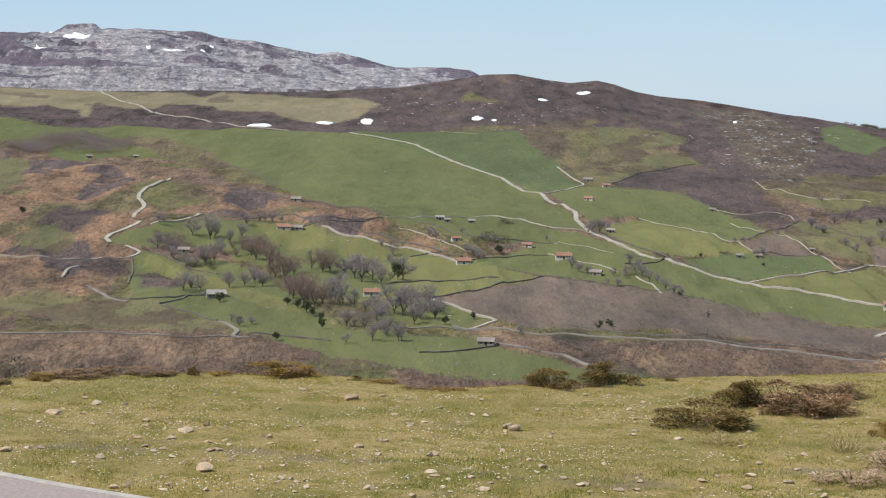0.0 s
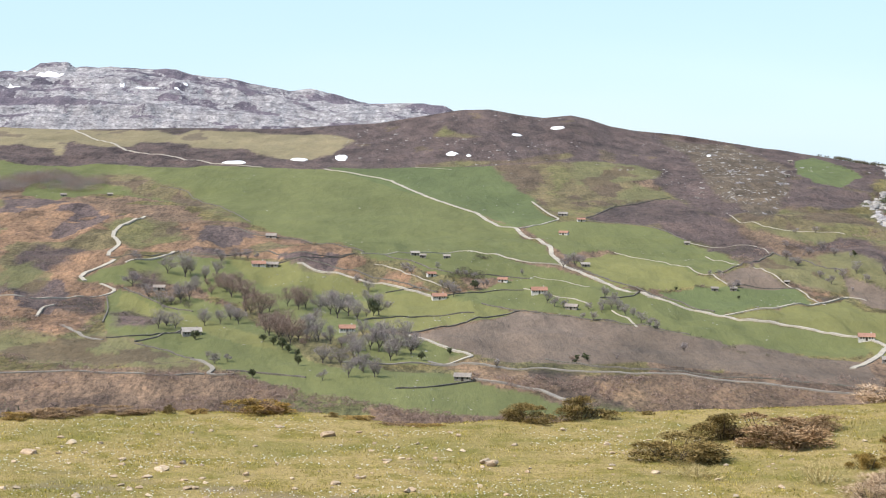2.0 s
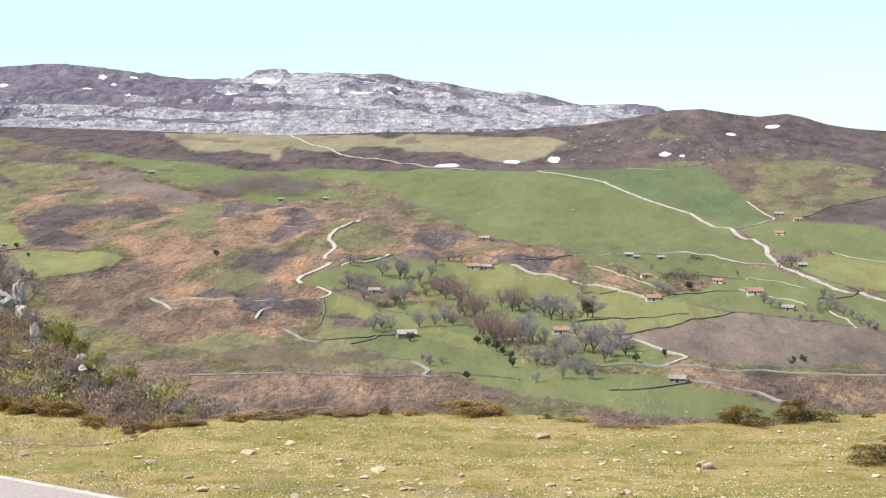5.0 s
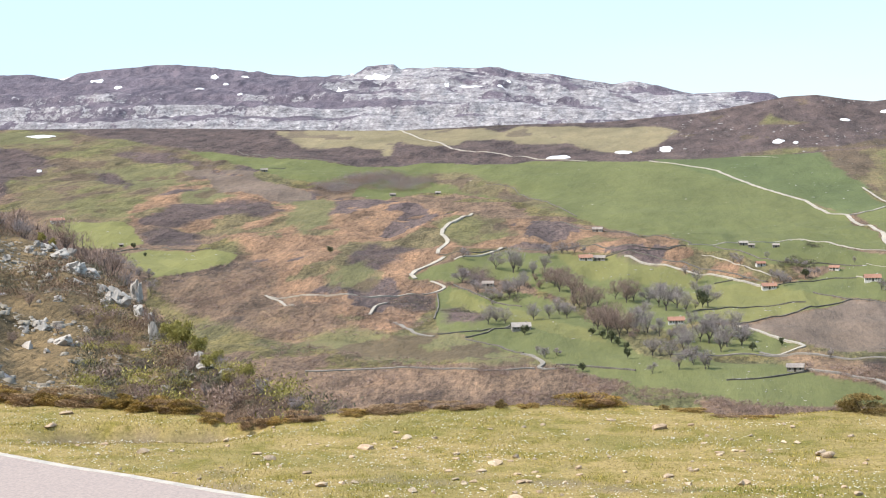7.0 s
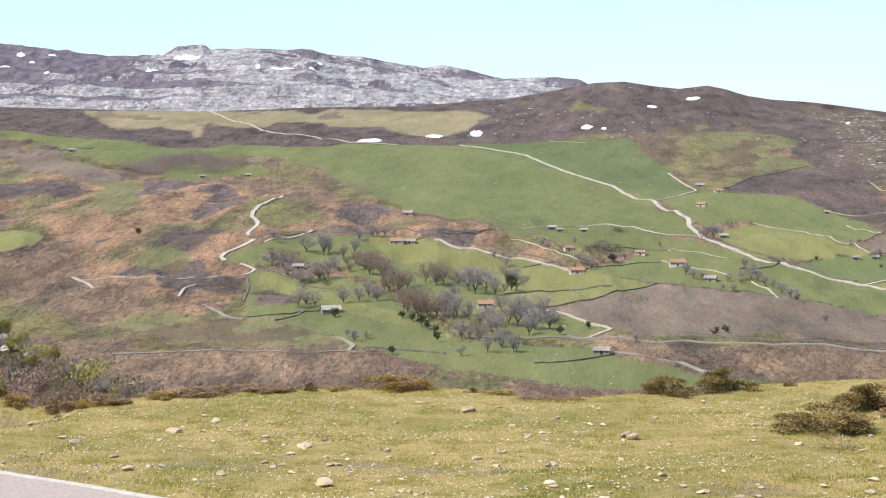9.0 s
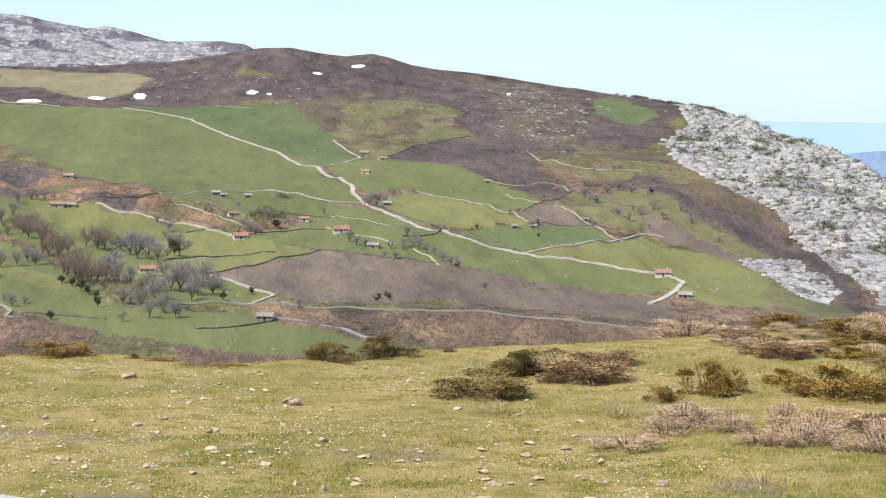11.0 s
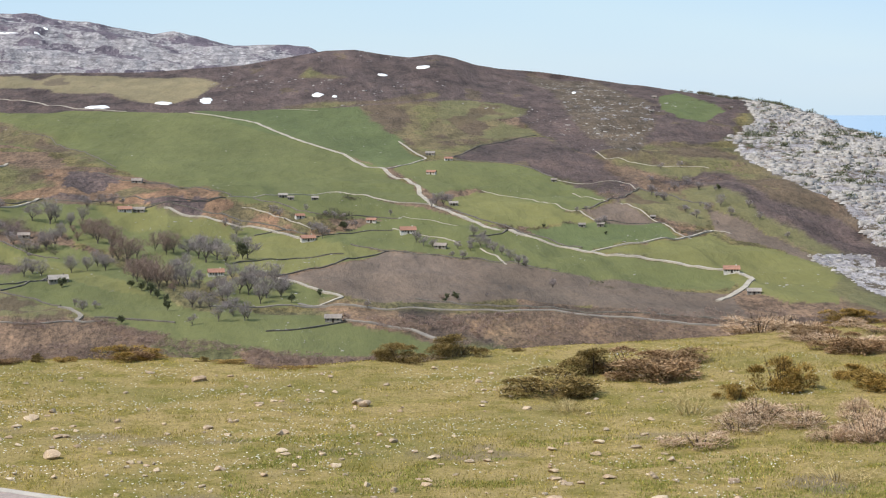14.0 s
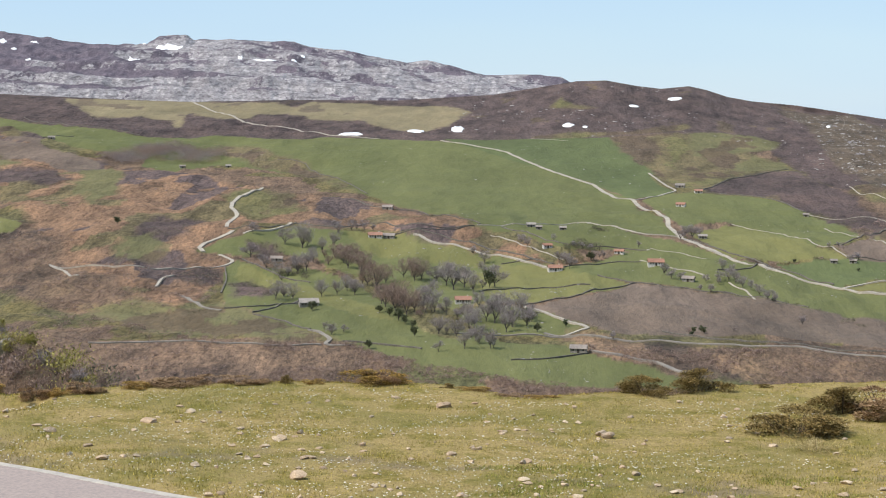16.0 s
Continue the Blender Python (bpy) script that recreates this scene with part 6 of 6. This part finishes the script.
lush_x, lush_y = meadow_spots(rs, 90000, 21.5, 29, -2.0, 23.0)
ok = fbm(lush_x / 1.2, lush_y / 0.7, 98, 4) + 0.06 * (25.5 - np.hypot(lush_x, lush_y)) > 0.05
LUSH = island_material("lush_blades", [(0, (0.085, 0.11, 0.018)), (0.5, (0.215, 0.235, 0.045)), (1, (0.40, 0.38, 0.11))], clump=7.0)
tagged(new("lush_grass", fast_triangles("lush_grass", blades(rs, lush_x[ok], lush_y[ok], 0.042, 0.0055), LUSH)), "longer green grass in damp hollows of the meadow", "grass", kind="stuff")
petals(15, 20000, 0.015, -0.12, PETAL, "daisies", "tiny white daisies dotted over the turf")
petals(16, 900, 0.016, 0.1, BUTTER, "buttercups", "a few small yellow flowers in the turf")

# ---- heather and dead stalks ----
HEATHER = {
    "dark": island_material("dark_heather", [(0, (0.055, 0.040, 0.014)), (0.5, (0.185, 0.132, 0.044)), (0.85, (0.30, 0.21, 0.08)), (1, (0.40, 0.29, 0.14))]),
    "brown": island_material("brown_heather", [(0, (0.09, 0.052, 0.024)), (0.5, (0.25, 0.155, 0.080)), (0.85, (0.36, 0.235, 0.132)), (1, (0.44, 0.31, 0.19))]),
    "olive": island_material("olive_heather", [(0, (0.075, 0.056, 0.018)), (0.5, (0.27, 0.172, 0.042)), (0.85, (0.39, 0.25, 0.07)), (1, (0.47, 0.32, 0.12))]),
    "gold": island_material("golden_heather", [(0, (0.09, 0.055, 0.016)), (0.5, (0.30, 0.19, 0.055)), (0.85, (0.43, 0.285, 0.09)), (1, (0.52, 0.37, 0.15))]),
    "dry": island_material("dead_heather", [(0, (0.20, 0.12, 0.07)), (0.5, (0.46, 0.315, 0.20)), (0.85, (0.62, 0.46, 0.32)), (1, (0.74, 0.60, 0.46))]),
    "pale": STRAW,
}
STEM = grained("brown_stem", (0.05, 0.035, 0.025), (0.13, 0.10, 0.075), 30, 0.95, 0.2, 0.003)
WORDS = {"dark": "low dark-green heather bush on the turf", "brown": "brown wintry heather bush on the meadow edge", "olive": "olive-green heather clump on the knoll",
         "gold": "golden-brown heather tuft at the meadow's lip", "dry": "tangle of dead pinkish-brown heather twigs", "pale": "tuft of pale dry grass stalks"}


def heather_model(kind, seed):
    """One metre wide and one high: stems fanning from the root, shoots in uneven mounds."""
    rng = np.random.RandomState(seed)
    top = base("heather_bush" if kind != "pale" else "grass_tuft", WORDS[kind], "bush" if kind != "pale" else "grass", "heather of the meadow" if kind != "pale" else "dry tufts of the meadow")
    bm = bmesh.new()
    r2 = random.Random(seed)
    for _ in range(26 if kind in ("dry", "pale") else 14):
        a, q = r2.uniform(0, 6.28), r2.uniform(0.1, 0.46)
        limb(bm, Vector((math.cos(a) * q * 0.4, math.sin(a) * q * 0.4, -0.05)), Vector((math.cos(a) * q, math.sin(a) * q, r2.uniform(0.5, 1.0) * (1 - q))), 0.008, 0.003, 3)
    tagged(part("stem", bm, STEM if kind != "pale" else STRAW, top), kind="stuff")
    n = {"dry": 3400, "pale": 1100}.get(kind, 9000)
    mounds = np.stack([rng.uniform(-0.40, 0.40, 14), rng.uniform(-0.34, 0.34, 14), rng.uniform(0.12, 0.62, 14)], -1)
    size = rng.uniform(0.10, 0.20, 14)
    mounds[:, 2] *= 1 - 1.3 * (mounds[:, 0] ** 2 + mounds[:, 1] ** 2)
    pick = rng.randint(0, 14, n)
    d = rng.normal(0, 1, (n, 3))
    d[:, 2] = np.abs(d[:, 2]) * 1.1 + 0.05
    d /= np.linalg.norm(d, axis=1, keepdims=True)
    rad = size[pick] * rng.uniform(0.55, 1.08, n)
    c = mounds[pick] * np.array([1, 1, 1]) + d * rad[:, None] * np.array([1, 1, 1.1])
    low = rng.uniform(0, 1, n) < 0.3
    c[low, 2] *= rng.uniform(0, 0.8, low.sum())
    way = d + rng.normal(0, 0.55, (n, 3)) + np.array([0, 0, 0.5])
    way /= np.linalg.norm(way, axis=1, keepdims=True)
    side = np.cross(way, rng.normal(0, 1, (n, 3)))
    side /= np.linalg.norm(side, axis=1, keepdims=True)
    ln = rng.uniform(0.022, 0.065, (n, 1)) * (1.7 if kind in ("dry", "pale") else 1.0)
    wd = ln * (0.06 if kind in ("dry", "pale") else 0.16)
    foliage = new("foliage", fast_triangles("foliage", np.stack([c - side * wd, c + side * wd, c + way * ln], 1), HEATHER[kind]))
    foliage.parent = top
    tagged(foliage, kind="stuff")
    return top


rng = random.Random(10)
first = {}
# the knoll is overgrown with low heather
KNOLL = []
for _ in range(64):
    b, r = radians(rng.uniform(12.5, 23)), rng.uniform(31, 45)
    if r > 43 - 0.9 * (math.degrees(b) - 12):
        w = rng.uniform(0.6, 1.5)
        KNOLL.append((rng.choice(("olive", "olive", "brown", "dry", "dry")), r * math.sin(b), r * math.cos(b), w, w * rng.uniform(0.22, 0.42)))
for k, (kind, x, y, w, h) in enumerate(BUSHES + KNOLL):
    m = on_ground(x, y + 0.25 * w, rng.uniform(0, 360), (w * 1.15, w * 1.0, h * (0.95 if kind in ("gold", "brown") else 1.15)), 0.02)
    slot = (kind, k % 3)
    if slot in first:
        clone(first[slot], m)
    else:
        first[slot] = heather_model(kind, 200 + 7 * k)
        first[slot].matrix_basis = m


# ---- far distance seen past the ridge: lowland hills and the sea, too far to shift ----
# the blue haze of distance is put into the hills' base colour
HAZY_HILLS, ht, hb = node_material("haze_blue_lowland", 1.0, 0.0)
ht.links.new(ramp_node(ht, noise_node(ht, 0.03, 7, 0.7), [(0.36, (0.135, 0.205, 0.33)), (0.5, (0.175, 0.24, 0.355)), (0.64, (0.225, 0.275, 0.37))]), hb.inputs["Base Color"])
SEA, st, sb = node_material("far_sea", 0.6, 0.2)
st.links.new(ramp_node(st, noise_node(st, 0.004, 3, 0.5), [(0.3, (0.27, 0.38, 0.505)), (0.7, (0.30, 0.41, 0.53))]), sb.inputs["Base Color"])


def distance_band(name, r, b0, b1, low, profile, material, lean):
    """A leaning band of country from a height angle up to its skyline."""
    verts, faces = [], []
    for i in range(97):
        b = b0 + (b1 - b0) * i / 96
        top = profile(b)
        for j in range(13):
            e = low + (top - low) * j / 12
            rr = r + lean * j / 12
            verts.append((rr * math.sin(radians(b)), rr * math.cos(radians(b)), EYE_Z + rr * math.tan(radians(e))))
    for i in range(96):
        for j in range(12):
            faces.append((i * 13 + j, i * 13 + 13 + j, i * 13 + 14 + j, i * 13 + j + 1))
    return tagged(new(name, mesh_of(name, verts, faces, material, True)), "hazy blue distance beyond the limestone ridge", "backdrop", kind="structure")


def hills_line(b):
    return float(np.interp(b, [10, 17, 18.2, 19.5, 21, 24], [-2.6, -2.15, -1.92, -1.82, -1.78, -1.7])) + 0.05 * noise.noise(Vector((b * 1.4, 0, 0)))


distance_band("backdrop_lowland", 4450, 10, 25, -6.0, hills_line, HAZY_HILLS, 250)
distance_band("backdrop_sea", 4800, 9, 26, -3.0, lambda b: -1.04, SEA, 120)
